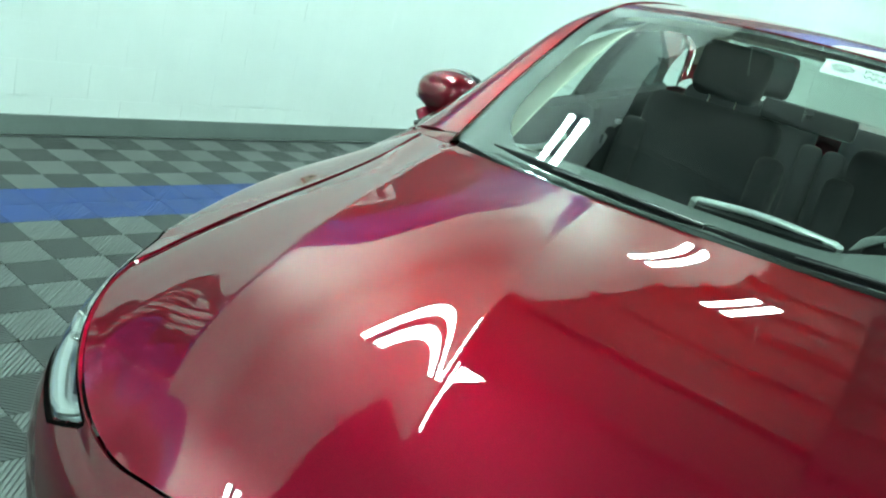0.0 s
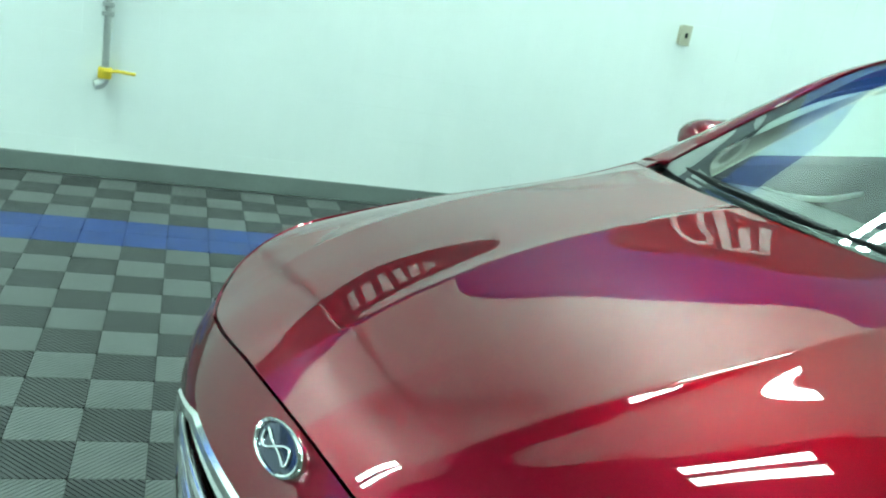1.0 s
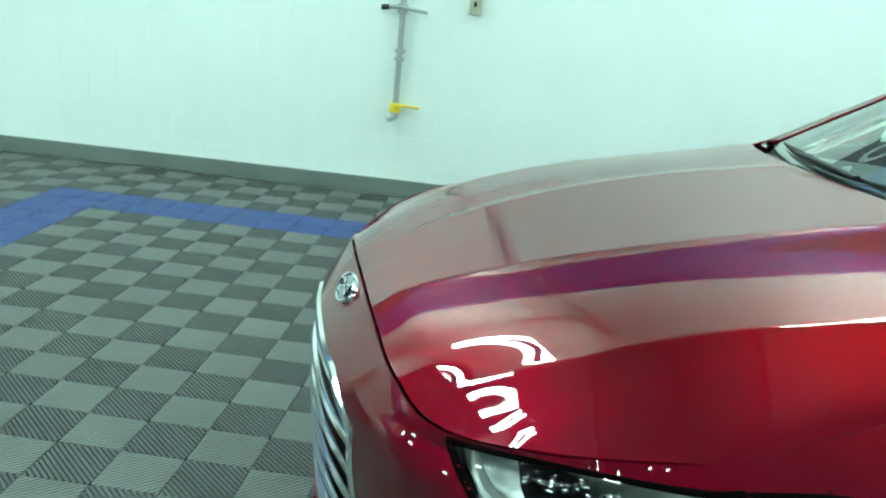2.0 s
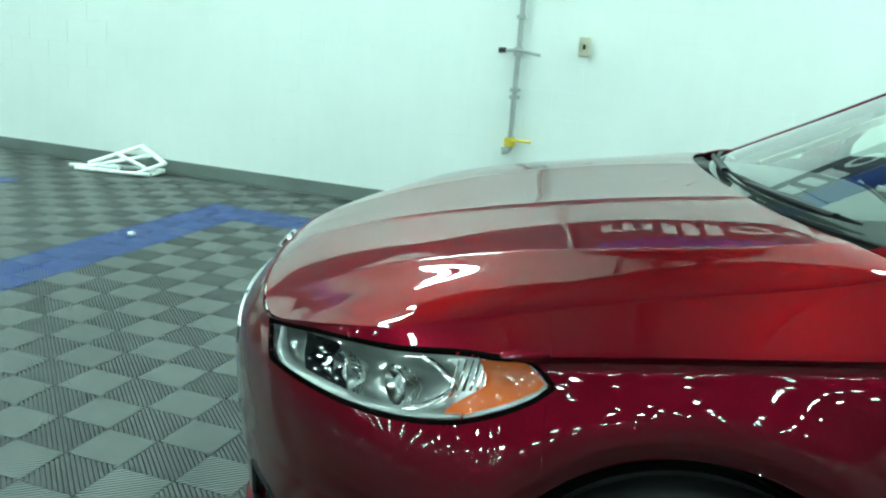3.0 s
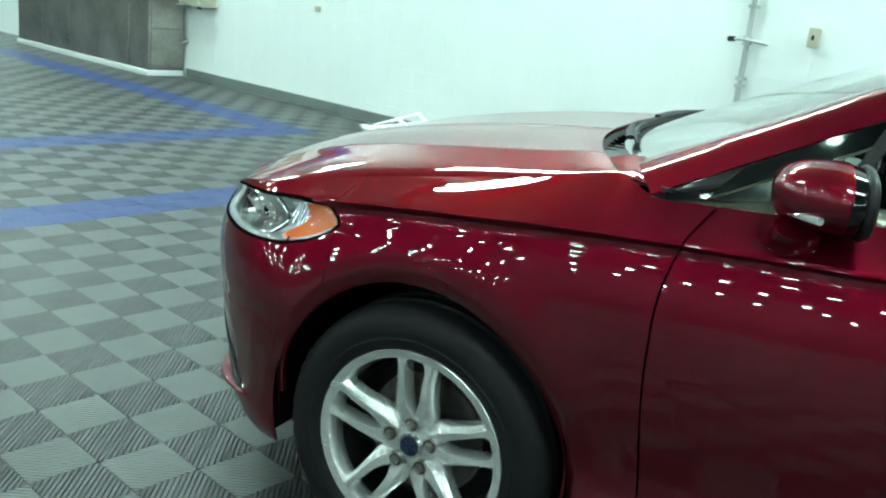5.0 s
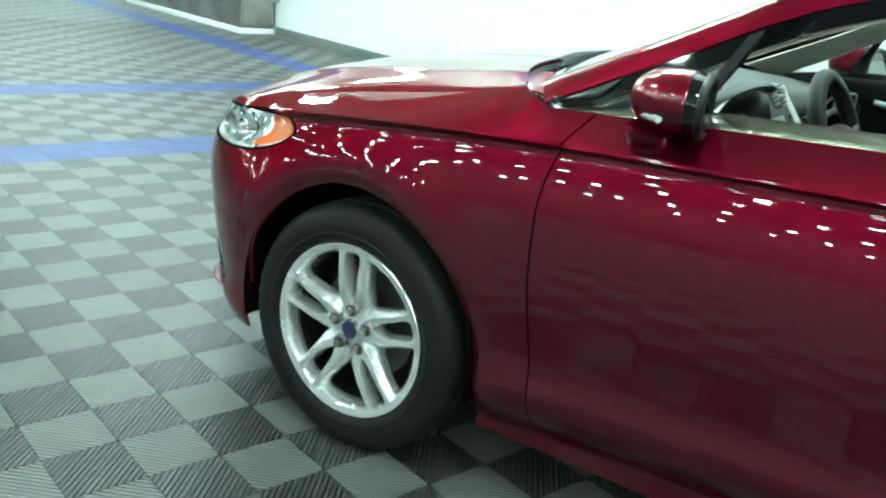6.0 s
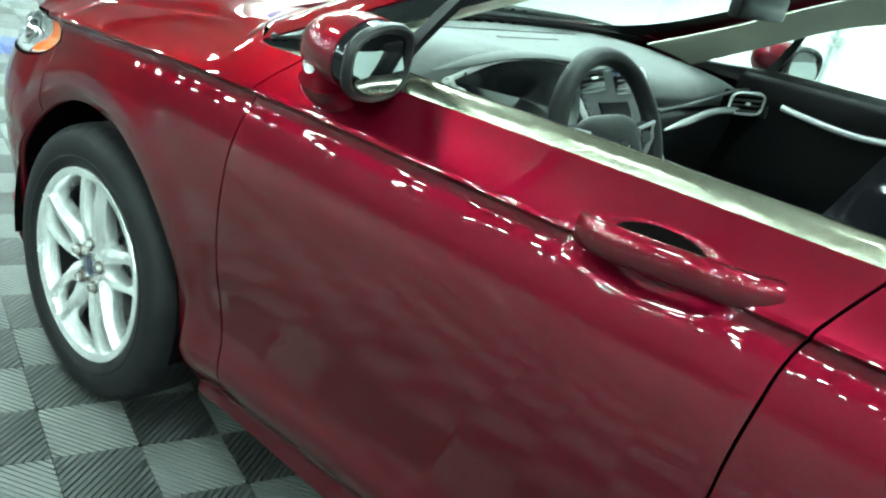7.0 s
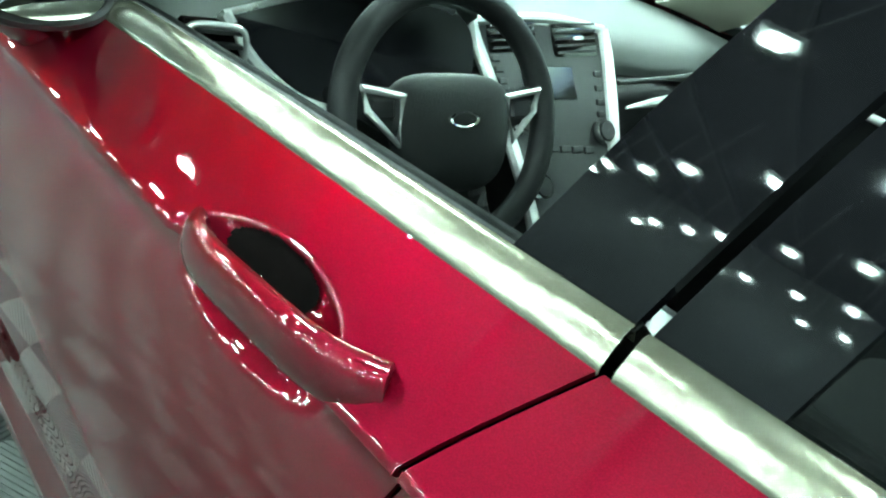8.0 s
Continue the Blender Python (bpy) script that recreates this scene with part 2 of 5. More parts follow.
def tube(points, radius, sides=10, closed=False, squash=None):
    """A round bar along points; radius a number or one for each point; squash: (across, up) factors."""
    pts = [Vector(p) for p in points]
    n = len(pts)
    rad = [radius] * n if isinstance(radius, (int, float)) else list(radius)
    verts, faces = [], []
    up = Vector((0, 0, 1))
    for i, p in enumerate(pts):
        a = pts[(i - 1) % n] if closed or i else pts[0]
        b = pts[(i + 1) % n] if closed or i < n - 1 else pts[-1]
        d = (b - a).normalized()
        if abs(d.dot(up)) > 0.97:
            up = Vector((1, 0, 0)) if abs(d.x) < 0.9 else Vector((0, 1, 0))
        side = d.cross(up).normalized()
        top = side.cross(d).normalized()
        sx, sz = squash or (1, 1)
        for k in range(sides):
            t = 2 * math.pi * k / sides
            verts.append(p + (side * math.cos(t) * sx + top * math.sin(t) * sz) * rad[i])
    for i in range(n if closed else n - 1):
        for k in range(sides):
            a, b = i * sides + k, i * sides + (k + 1) % sides
            c, d = ((i + 1) % n) * sides + (k + 1) % sides, ((i + 1) % n) * sides + k
            faces.append((a, d, c, b))
    if not closed:
        faces.append(tuple(range(sides)))
        faces.append(tuple(reversed(range((n - 1) * sides, n * sides))))
    return verts, faces


def revolve(profile, steps=48, axis="y"):
    """Turns a profile of (along, radius) pairs about an axis through the origin."""
    verts, faces = [], []
    n = len(profile)
    for k in range(steps):
        t = 2 * math.pi * k / steps
        for a, r in profile:
            c, s = r * math.cos(t), r * math.sin(t)
            verts.append({"y": (c, a, s), "z": (c, s, a), "x": (a, c, s)}[axis])
    for k in range(steps):
        for i in range(n - 1):
            a, b = k * n + i, k * n + i + 1
            c, d = ((k + 1) % steps) * n + i + 1, ((k + 1) % steps) * n + i
            faces.append((a, b, c, d))
    return verts, faces


def smooth_curve(knots, t):
    """Monotone-ish cubic through knots (x, value) at t."""
    xs, ys = np.array([k[0] for k in knots], float), np.array([k[1] for k in knots], float)
    t = np.clip(np.asarray(t, float), xs[0], xs[-1])
    d = np.gradient(ys, xs)
    i = np.clip(np.searchsorted(xs, t) - 1, 0, len(xs) - 2)
    h = xs[i + 1] - xs[i]
    s = (t - xs[i]) / h
    return ((2 * s**3 - 3 * s**2 + 1) * ys[i] + (s**3 - 2 * s**2 + s) * h * d[i]
            + (-2 * s**3 + 3 * s**2) * ys[i + 1] + (s**3 - s**2) * h * d[i + 1])


def polyline(pts, n):
    """n points spread smoothly along a few control points (Catmull-Rom)."""
    P = np.array(pts, float)
    t = np.linspace(0, len(P) - 1, n)
    return np.stack([smooth_curve(list(enumerate(P[:, k])), t) for k in range(P.shape[1])], -1)

# ---------------------------------------------------------------- room


def structure(name, data, mat, label, smooth=False):
    ob = part(name, data, mat, None, smooth=smooth)
    return tagged(ob, label, "", "", "structure")


def slab(x0, x1, y0, y1, z0, z1):
    return box(x0, x1, y0, y1, z0, z1)


HALL = (-22.0, 20.0, -26.0)      # west, east, south limits
structure("floor", slab(HALL[0], HALL[1], HALL[2], 6.5, -0.25, -0.016), UNDER, "dark slab under the plastic floor tiles")
structure("ceiling", slab(HALL[0], HALL[1], HALL[2], 6.5, CEIL_Z, CEIL_Z + 0.2), CEILING, "dark open ceiling of the hall")
structure("wall_south", slab(HALL[0], HALL[1], HALL[2] - 0.2, HALL[2], -0.02, CEIL_Z), GREY_WALL, "far plain grey wall of the hall")
structure("wall_east", slab(HALL[1], HALL[1] + 0.2, HALL[2], 6.5, -0.02, CEIL_Z), GREY_WALL, "far plain grey end wall of the hall")
structure("wall_west", slab(HALL[0] - 0.2, HALL[0], HALL[2], 6.5, -0.02, CEIL_Z), GREY_WALL, "far plain grey end wall of the hall")
CORNER_X = -7.30
wall_n = structure("wall_north", slab(HALL[0], HALL[1], WALL_Y, WALL_Y + 0.25, -0.02, CEIL_Z), WALL,
                   "long white painted block wall behind the car")
structure("baseboard", box(-7.09, HALL[1], WALL_Y - 0.012, WALL_Y - 0.001, -0.01, 0.10, 0.003, 1), SKIRTING,
          "grey rubber baseboard along the white wall")

# ---------------------------------------------------------------- lamps


LAMP_Z = 4.65


def ceiling_lamps():
    """Twin-tube fixtures on short rods in rows under the dark ceiling."""
    base = thing("ceiling_lamp", "twin-tube fluorescent lamp hung from the dark ceiling", "ceiling lamp", "ceiling lamps")
    part("housing", box(-0.64, 0.64, -0.045, 0.045, -0.03, 0.09, 0.01, 1), STEEL, base, smooth=False)
    for y in (-0.095, 0.095):
        part("tube", tube([(-0.6, y, -0.01), (0.6, y, -0.01)], 0.055, 10, squash=(1.0, 0.5)), LAMP_GLOW, base, "glowing white lamp tube")
    for x in (-0.5, 0.5):
        part("hanger", tube([(x, 0, 0.08), (x, 0, CEIL_Z - LAMP_Z + 0.02)], 0.008, 6), STEEL, base)
    first = True
    for iy, y in enumerate((3.3, 2.2, -1.7)):
        for ix in range(8):
            m = pose(-15.4 + 4.7 * ix + (0.0, -0.75, 0.4)[iy], y, LAMP_Z)
            if first:
                base.matrix_basis, first = m, False
            else:
                copy_thing(base, m)
    bay = thing("bay_lamp", "square glowing bay lamp hung from the dark ceiling", "ceiling lamp", "bay lamps")
    part("housing", box(-0.15, 0.15, -0.15, 0.15, 0.02, 0.12, 0.01, 1), STEEL, bay, smooth=False)
    for x in (0.0,):
        part("lamp_panel", box(x - 0.072, x + 0.072, -0.072, 0.072, -0.10, 0.018, 0.016, 2), BAY_GLOW, bay, "glowing square lamp panel")
        part("hanger", tube([(x, 0, 0.11), (x, 0, CEIL_Z - LAMP_Z + 0.02)], 0.008, 6), STEEL, bay)
    first = True
    for iy, y in enumerate((-4.4, -6.6, -8.8, -11.2, -13.6, -16.2, -18.8, -21.6, -24.4)):
        for ix in range(14):
            m = pose(-16.0 + 2.5 * ix + (1.1 if iy % 2 else 0.0), y, LAMP_Z)
            if first:
                bay.matrix_basis, first = m, False
            else:
                copy_thing(bay, m)


ceiling_lamps()


def ceiling_beams():
    """Grey steel joists under the dark deck."""
    base = thing("ceiling_beam", "dark painted steel joist under the ceiling", "beam", "ceiling joists", m=pose(-18.0, 0, CEIL_Z))
    part("flange", box(-0.055, 0.055, HALL[2] + 0.05, WALL_Y - 0.01, -0.215, -0.203, 0.002, 1), JOIST, base, smooth=False)
    part("web", box(-0.012, 0.012, HALL[2] + 0.05, WALL_Y - 0.01, -0.202, -0.004, 0.001, 1), JOIST, base, smooth=False)
    for i in range(1, 24):
        copy_thing(base, pose(-18.0 + 1.55 * i, 0, CEIL_Z))


ceiling_beams()

# ---------------------------------------------------------------- north wall: bands, sign, fittings
structure("wall_band", slab(HALL[0], HALL[1], WALL_Y - 0.006, WALL_Y - 0.001, 2.72, 3.26), BAND_GREY, "charcoal painted band high on the wall")
structure("wall_band_blue", slab(HALL[0], HALL[1], WALL_Y - 0.007, WALL_Y - 0.001, 3.264, 3.78), BAND_BLUE, "blue painted band high on the wall")


def wall_sign():
    """A long name in white shapes on the charcoal band."""
    sign = thing("wall_sign", "long row of white painted shapes on the charcoal wall band", "sign", m=pose(0.46, WALL_Y - 0.010, 2.85) @ Matrix.Diagonal((1.02, 1, 0.92, 1)))
    x = 0.0
    for wide, tall in ((0.44, 0.24), (0.10, 0.33), (0.10, 0.36), (0.10, 0.36), (0.27, 0.24), (0.29, 0.24), (0.30, 0.24), (0.20, 0.32), (0.32, 0.24),
                       (0.09, 0.09), (0.27, 0.24), (0.32, 0.24), (0.44, 0.24)):
        if wide > 0.4:
            for k in range(3):
                part("sign_bar", box(x + k * 0.165, x + k * 0.165 + 0.09, -0.004, 0.004, 0, tall - 0.05, 0.002, 1), LETTER, sign, smooth=False)
            part("sign_bar", box(x, x + wide - 0.02, -0.004, 0.004, tall - 0.048, tall, 0.002, 1), LETTER, sign, smooth=False)
        elif wide > 0.25:
            v, f = revolve([(-0.004, 0.62), (-0.004, 1.0), (0.004, 1.0), (0.004, 0.62), (-0.004, 0.62)], 24)
            part("sign_ring", ([(x + wide / 2 + p[0] * wide / 2, p[1], tall / 2 + p[2] * tall / 2) for p in v], f), LETTER, sign, smooth=False)
        else:
            part("sign_bar", box(x, x + wide, -0.004, 0.004, 0, tall, 0.002, 1), LETTER, sign, smooth=False)
        x += wide + 0.055


wall_sign()


def wall_pipe():
    """Air line: a thin pipe down the wall with clips, a cross handle and a yellow valve at its foot."""
    pipe = thing("air_pipe", "grey steel air pipe on the wall with a yellow valve", "pipe", m=pose(0.175, WALL_Y - 0.045, 0))
    part("pipe", tube([(0, 0, 0.56), (0, 0, CEIL_Z)], 0.019, 12), STEEL, pipe)
    part("foot_elbow", tube(polyline([(0, 0, 0.62), (0, 0, 0.56), (-0.015, -0.01, 0.525), (-0.05, -0.02, 0.515)], 10), 0.026, 12), STEEL, pipe)
    valve = part("valve", box(-0.035, 0.035, -0.035, 0.03, 0.555, 0.615, 0.008), YELLOW, pipe, "yellow ball valve")
    part("valve_lever", tube([(0.0, -0.03, 0.595), (0.06, -0.035, 0.605), (0.16, -0.035, 0.60)], 0.009, 8), YELLOW, valve)
    for z in (0.90, 0.95, 1.45, 2.0, 2.5):
        part("pipe_clip", box(-0.03, 0.03, -0.024, 0.044, z - 0.012, z + 0.012, 0.003, 1), STEEL, pipe, smooth=False)
    cross = part("shutoff", revolve([(-0.03, 0.012), (-0.03, 0.032), (0.03, 0.032), (0.03, 0.012)], 16, "z"), STEEL, pipe, at=pose(0, 0, 1.215))
    part("cross_handle", tube([(-0.125, -0.02, 0.0), (0.0, -0.03, 0.01), (0.16, -0.02, -0.012)], 0.011, 8), STEEL, cross)
    part("handle_grip", tube([(-0.135, -0.02, 0.0), (-0.085, -0.023, 0.004)], 0.018, 8), BLACK_TRIM, cross)


wall_pipe()


def wall_switch(x, z, mat, name="wall_switch", w=0.062, h=0.115, label="small tan switch box on the white wall"):
    sw = thing(name, label, "switch", m=pose(x, WALL_Y, z))
    body = part("switch_box", box(-w / 2, w / 2, -0.045, -0.001, -h / 2, h / 2, 0.006), mat, sw)
    part("cover_plate", box(-w / 2 - 0.006, w / 2 + 0.006, -0.052, -0.0455, -h / 2 - 0.006, h / 2 + 0.006, 0.003, 1), mat, body)
    part("toggle", box(-0.008, 0.008, -0.066, -0.0525, -0.016, 0.016, 0.003, 1), BLACK_TRIM, body)


wall_switch(0.632, 1.283, TAN)
wall_switch(3.585, 1.283, TAN)
hook = thing("wall_hook", "small grey steel hook rail on the wall", "hook", m=pose(5.30, WALL_Y, 1.20))
part("hook_plate", box(-0.09, 0.09, -0.012, -0.001, -0.018, 0.018, 0.004, 1), STEEL, hook)
for q in (-0.05, 0.05):
    part("hook_arm", tube(polyline([(q, -0.01, 0), (q, -0.05, -0.005), (q, -0.06, 0.02)], 8), 0.006, 8), STEEL, hook)
sock = thing("wall_socket", "small grey socket low on the white wall", "socket", m=pose(5.75, WALL_Y, 0.52))
part("socket_plate", box(-0.035, 0.035, -0.012, -0.001, -0.055, 0.055, 0.004, 1), STEEL, sock)
part("socket_face", box(-0.018, 0.018, -0.018, -0.0125, -0.03, 0.03, 0.003, 1), TAN, sock)
spot = thing("wall_stud", "small grey fixing on the white wall", "fixing", m=pose(-4.60, WALL_Y, 1.03))
part("stud_plate", box(-0.05, 0.05, -0.01, -0.001, -0.03, 0.03, 0.004, 1), TAN, spot)
part("stud", revolve([(-0.03, 0.0005), (-0.03, 0.012), (-0.011, 0.012)], 12), STEEL, spot)

# ---------------------------------------------------------------- corner: steel booth, curtain, cabinet
def corner_booth():
    booth = thing("wash_booth", "steel-clad booth on a white plinth in the wall corner", "booth")
    x1, x0, y0, y1 = -7.10, -10.8, 3.74, 4.25
    part("plinth", box(x0, x1, y0, y1, 0.0, 0.065, 0.008), LETTER, booth, "white plinth")
    core = part("cladding", box(x0 + 0.03, x1 - 0.03, y0 + 0.03, y1, 0.067, 1.10, 0.004, 1), STAINLESS, booth, "dull stained stainless cladding", smooth=False)
    for i in range(4):
        a, b = x0 + 0.035 + i * 0.80, x0 + 0.035 + (i + 1) * 0.80 - 0.012
        part("steel_panel", box(a, min(b, x1 - 0.035), y0 + 0.016, y0 + 0.0285, 0.08, 1.09, 0.004, 1), STAINLESS, core, smooth=False)
    part("steel_panel", box(x1 - 0.0285, x1 - 0.016, y0 + 0.06, y1 - 0.02, 0.08, 0.56, 0.004, 1), STAINLESS, core, smooth=False)
    part("steel_panel", box(x1 - 0.0285, x1 - 0.016, y0 + 0.06, y1 - 0.02, 0.57, 1.09, 0.004, 1), STAINLESS, core, smooth=False)
    xs = np.linspace(x0, x1, 180)
    zs = np.linspace(1.101, 2.4, 6)
    fold = 0.03 * np.sin(np.arange(180) * 0.85) + 0.012 * np.sin(np.arange(180) * 0.37)
    P = np.stack([xs[:, None] + 0 * zs[None, :], y0 + 0.06 + fold[:, None] + 0 * zs[None, :], zs[None, :] + 0 * xs[:, None]], -1)
    part("curtain", shell(P, 0.004, True), LETTER, booth, "white pleated curtain")
    ys = np.linspace(y0 + 0.06, y1, 30)
    fold = 0.02 * np.sin(np.arange(30) * 1.1)
    P = np.stack([x1 - 0.06 + fold[:, None] + 0 * zs[None, :], ys[:, None] + 0 * zs[None, :], zs[None, :] + 0 * ys[:, None]], -1)
    part("curtain", shell(P, 0.004, True), LETTER, booth, "white pleated curtain")
    part("curtain_rail", tube([(x0, y0 + 0.06, 2.42), (x1 - 0.06, y0 + 0.06, 2.42), (x1 - 0.06, y1, 2.42)], 0.02, 8), STEEL, booth)


corner_booth()
cab = thing("wall_cabinet", "tan enamel electric cabinet on the wall by the booth", "cabinet", m=pose(-6.74, WALL_Y, 0.88))
cbody = part("cabinet_body", box(-0.20, 0.27, -0.22, -0.001, 0.0, 1.0, 0.012), TAN, cab)
part("cabinet_door", box(-0.185, 0.255, -0.236, -0.2205, 0.015, 0.985, 0.006), TAN, cbody)
part("cabinet_latch", box(0.215, 0.24, -0.25, -0.2365, 0.30, 0.38, 0.004, 1), BLACK_TRIM, cbody)
part("cabinet_gland", tube([(0.06, -0.1, -0.002), (0.06, -0.1, -0.03)], 0.03, 10), BLACK_TRIM, cbody)
shelf = thing("wall_shelf", "thin white shelf beside the electric cabinet", "shelf", m=pose(-7.05, WALL_Y, 0.88))
part("shelf_board", box(-0.10, 0.10, -0.16, -0.001, -0.012, 0.0, 0.002, 1), LETTER, shelf)
part("shelf_bracket", box(-0.012, 0.012, -0.12, -0.001, -0.05, -0.0125, 0.003, 1), STEEL, shelf)
knob = thing("wall_valve", "small grey hose valve low on the wall corner", "valve", m=pose(-7.06, WALL_Y, 0.43))
part("valve_body", revolve([(-0.10, 0.0005), (-0.10, 0.03), (-0.07, 0.035), (-0.06, 0.018), (-0.001, 0.018)], 16), STEEL, knob)
part("valve_handle", tube([(-0.03, -0.08, 0.0), (0.09, -0.085, 0.03)], 0.009, 8), STEEL, knob)


def folding_stand():
    """A white folding stand that lies collapsed by the wall."""
    st = thing("folding_stand", "white folded metal stand lying on the floor by the wall", "stand", m=pose(-0.2, 0.29, 0.0))
    bars = [((-3.06, 3.52), (-2.46, 3.66), 0.02, 0.02), ((-3.06, 3.52), (-3.00, 3.72), 0.02, 0.03), ((-2.46, 3.66), (-2.48, 3.86), 0.02, 0.03),
            ((-3.00, 3.72), (-2.48, 3.86), 0.03, 0.03), ((-3.18, 3.60), (-2.72, 3.62), 0.02, 0.05), ((-3.02, 3.62), (-2.70, 3.88), 0.05, 0.20),
            ((-2.70, 3.88), (-2.42, 3.80), 0.20, 0.10), ((-2.84, 3.76), (-2.56, 3.74), 0.13, 0.05), ((-2.96, 3.56), (-2.60, 3.92), 0.04, 0.14),
            ((-2.42, 3.80), (-2.58, 3.66), 0.10, 0.02)]
    for (a, b), (c, d), z0, z1 in bars:
        part("stand_bar", tube([(a, b, z0), ((a + c) / 2, (b + d) / 2, (z0 + z1) / 2), (c, d, z1)], 0.021, 8, squash=(1.2, 0.8)), LETTER, st)


folding_stand()
cup = thing("paper_scrap", "tiny crumpled white paper scrap on the floor", "paper", m=pose(-1.55, 2.30, 0.0))
bm = bmesh.new()
bmesh.ops.create_icosphere(bm, subdivisions=2, radius=0.022)
bm.verts.index_update()
v, f = [tuple(q.co) for q in bm.verts], [tuple(q.index for q in p.verts) for p in bm.faces]
bm.free()
rnd = random.Random(4)
part("scrap", ([(p[0] * rnd.uniform(0.7, 1.3), p[1] * rnd.uniform(0.7, 1.3), 0.018 + p[2] * 0.75 * rnd.uniform(0.7, 1.1)) for p in v], f), PAPER, cup, smooth=False)
CAR_TURN = 15.74
car = thing("sedan", "deep red metallic four-door sedan parked on the chequered floor", "car", m=pose(1.5435, 0.2051, 0.0, 0, 0, CAR_TURN))

# ---------------------------------------------------------------- car body surface
# x runs to the rear from the front axle, y to the driver's right, z up.
XF, SIDE = -0.30, 3.40            # where the nose ends and how long the straight flank is


def nose_x(z):
    return smooth_curve([(0.14, -0.79), (0.20, -0.835), (0.30, -0.868), (0.42, -0.886), (0.55, -0.898), (0.65, -0.900),
                         (0.70, -0.890), (0.735, -0.868), (0.760, -0.845), (0.80, -0.805)], z)


def tail_x(z):
    return smooth_curve([(0.14, 3.76), (0.25, 3.84), (0.45, 3.88), (0.65, 3.88), (0.80, 3.86), (0.95, 3.83), (1.02, 3.80)], z)


def crease_z(x):
    return smooth_curve([(-0.4, 0.815), (-0.22, 0.846), (-0.04, 0.870), (0.18, 0.892), (0.5, 0.916), (1.0, 0.938), (1.56, 0.960), (2.2, 0.985), (3.2, 1.01)], x)


def flank(x, z):
    """Half width of the flank below the crease."""
    q = crease_z(x) - z
    knots = [(-0.001, 0.911), (0.009, 0.897), (0.022, 0.895), (0.05, 0.904), (0.09, 0.914), (0.14, 0.9225), (0.20, 0.9265), (0.27, 0.9255),
             (0.36, 0.917), (0.45, 0.900), (0.505, 0.892), (0.54, 0.8925), (0.575, 0.896), (0.605, 0.893), (0.66, 0.86), (0.72, 0.80)]
    y = smooth_curve(knots, q)
    # rolled lip round the wheel openings
    for cx in (0.02, 2.87):
        r = np.hypot(x - cx, z - 0.345)
        y = y + 0.006 * np.exp(-((r - 0.430) / 0.042) ** 2) - 0.012 * np.clip((0.402 - r) / 0.03, 0, 1) ** 1.5
    swell = 0.006 * np.exp(-((x - 0.0) / 0.42) ** 2) + 0.02 * np.exp(-((x - 2.85) / 0.45) ** 2)
    taper = 0.05 * np.clip((x - 3.0) / 0.6, 0, 1) ** 2
    # the wings draw in towards the lamps, above the bumper
    draw = 0.045 * np.clip((0.20 - x) / 0.50, 0, 1) ** 1.7 * np.clip((z - 0.52) / 0.26, 0, 1)
    return y - 0.008 + swell * np.clip((z - 0.2) / 0.3, 0, 1) - taper - draw


def hood_edge(s):
    """Side edge of the bonnet, s from its front corner to its rear one."""
    x = -0.47 + 0.85 * s
    y = smooth_curve([(0, 0.775), (0.15, 0.774), (0.35, 0.763), (0.6, 0.753), (1, 0.750)], s)
    z = smooth_curve([(0, 0.835), (0.15, 0.862), (0.35, 0.898), (0.6, 0.933), (0.8, 0.963), (1, 1.004)], s)
    return x, y, z


def hood_front(w):
    """Front edge of the bonnet: w from 0 at the middle to 1 at the corner."""
    a = np.abs(w)
    x = smooth_curve([(0, -0.815), (0.277, -0.812), (0.507, -0.797), (0.645, -0.768), (0.76, -0.722), (0.86, -0.658), (0.93, -0.590), (0.975, -0.525), (1, -0.47)], a)
    z = smooth_curve([(0, 0.800), (0.277, 0.793), (0.507, 0.772), (0.645, 0.757), (0.76, 0.768), (0.86, 0.793), (0.93, 0.812), (0.975, 0.826), (1, 0.835)], a)
    return x, 0.775 * w, z


def edge_top(u):
    """Upper edge of the body side: bonnet edge, then the belt line, then the boot."""
    u = np.asarray(u, float)
    w = np.sin(np.clip(u / 0.8, 0, 1) * np.pi / 2)
    fx, fy, fz = hood_front(w)
    x = np.where(u < 1, -0.47 + 0.17 * np.clip((u - 0.8) / 0.2, 0, 1), XF + (u - 1))
    s = np.clip((x + 0.47) / 0.85, 0, 1)
    hx, hy, hz = hood_edge(s)
    by = smooth_curve([(0.38, 0.750), (0.42, 0.795), (0.46, 0.822), (0.56, 0.826), (0.8, 0.820), (1.6, 0.798), (2.5, 0.775), (2.9, 0.76), (3.3, 0.73)], x)
    bz = smooth_curve([(0.38, 1.004), (0.42, 0.996), (0.46, 0.983), (0.56, 0.985), (0.8, 0.999), (1.6, 1.034), (2.5, 1.06), (2.9, 1.075), (3.3, 1.07)], x)
    side = np.stack([x, np.where(x < 0.38, hy, by), np.where(x < 0.38, hz, bz)], -1)
    front = np.stack([fx, fy, fz], -1)
    t = np.clip(u - 1 - SIDE, 0, 1)
    rear = np.stack([3.10 + 0.66 * np.sin(t * np.pi / 2), 0.73 * np.cos(t * np.pi / 2) ** 0.8, 1.07 + 0 * t], -1)
    out = np.where((u < 0.8)[..., None], front, side)
    return np.where((u > 1 + SIDE)[..., None], rear, out)


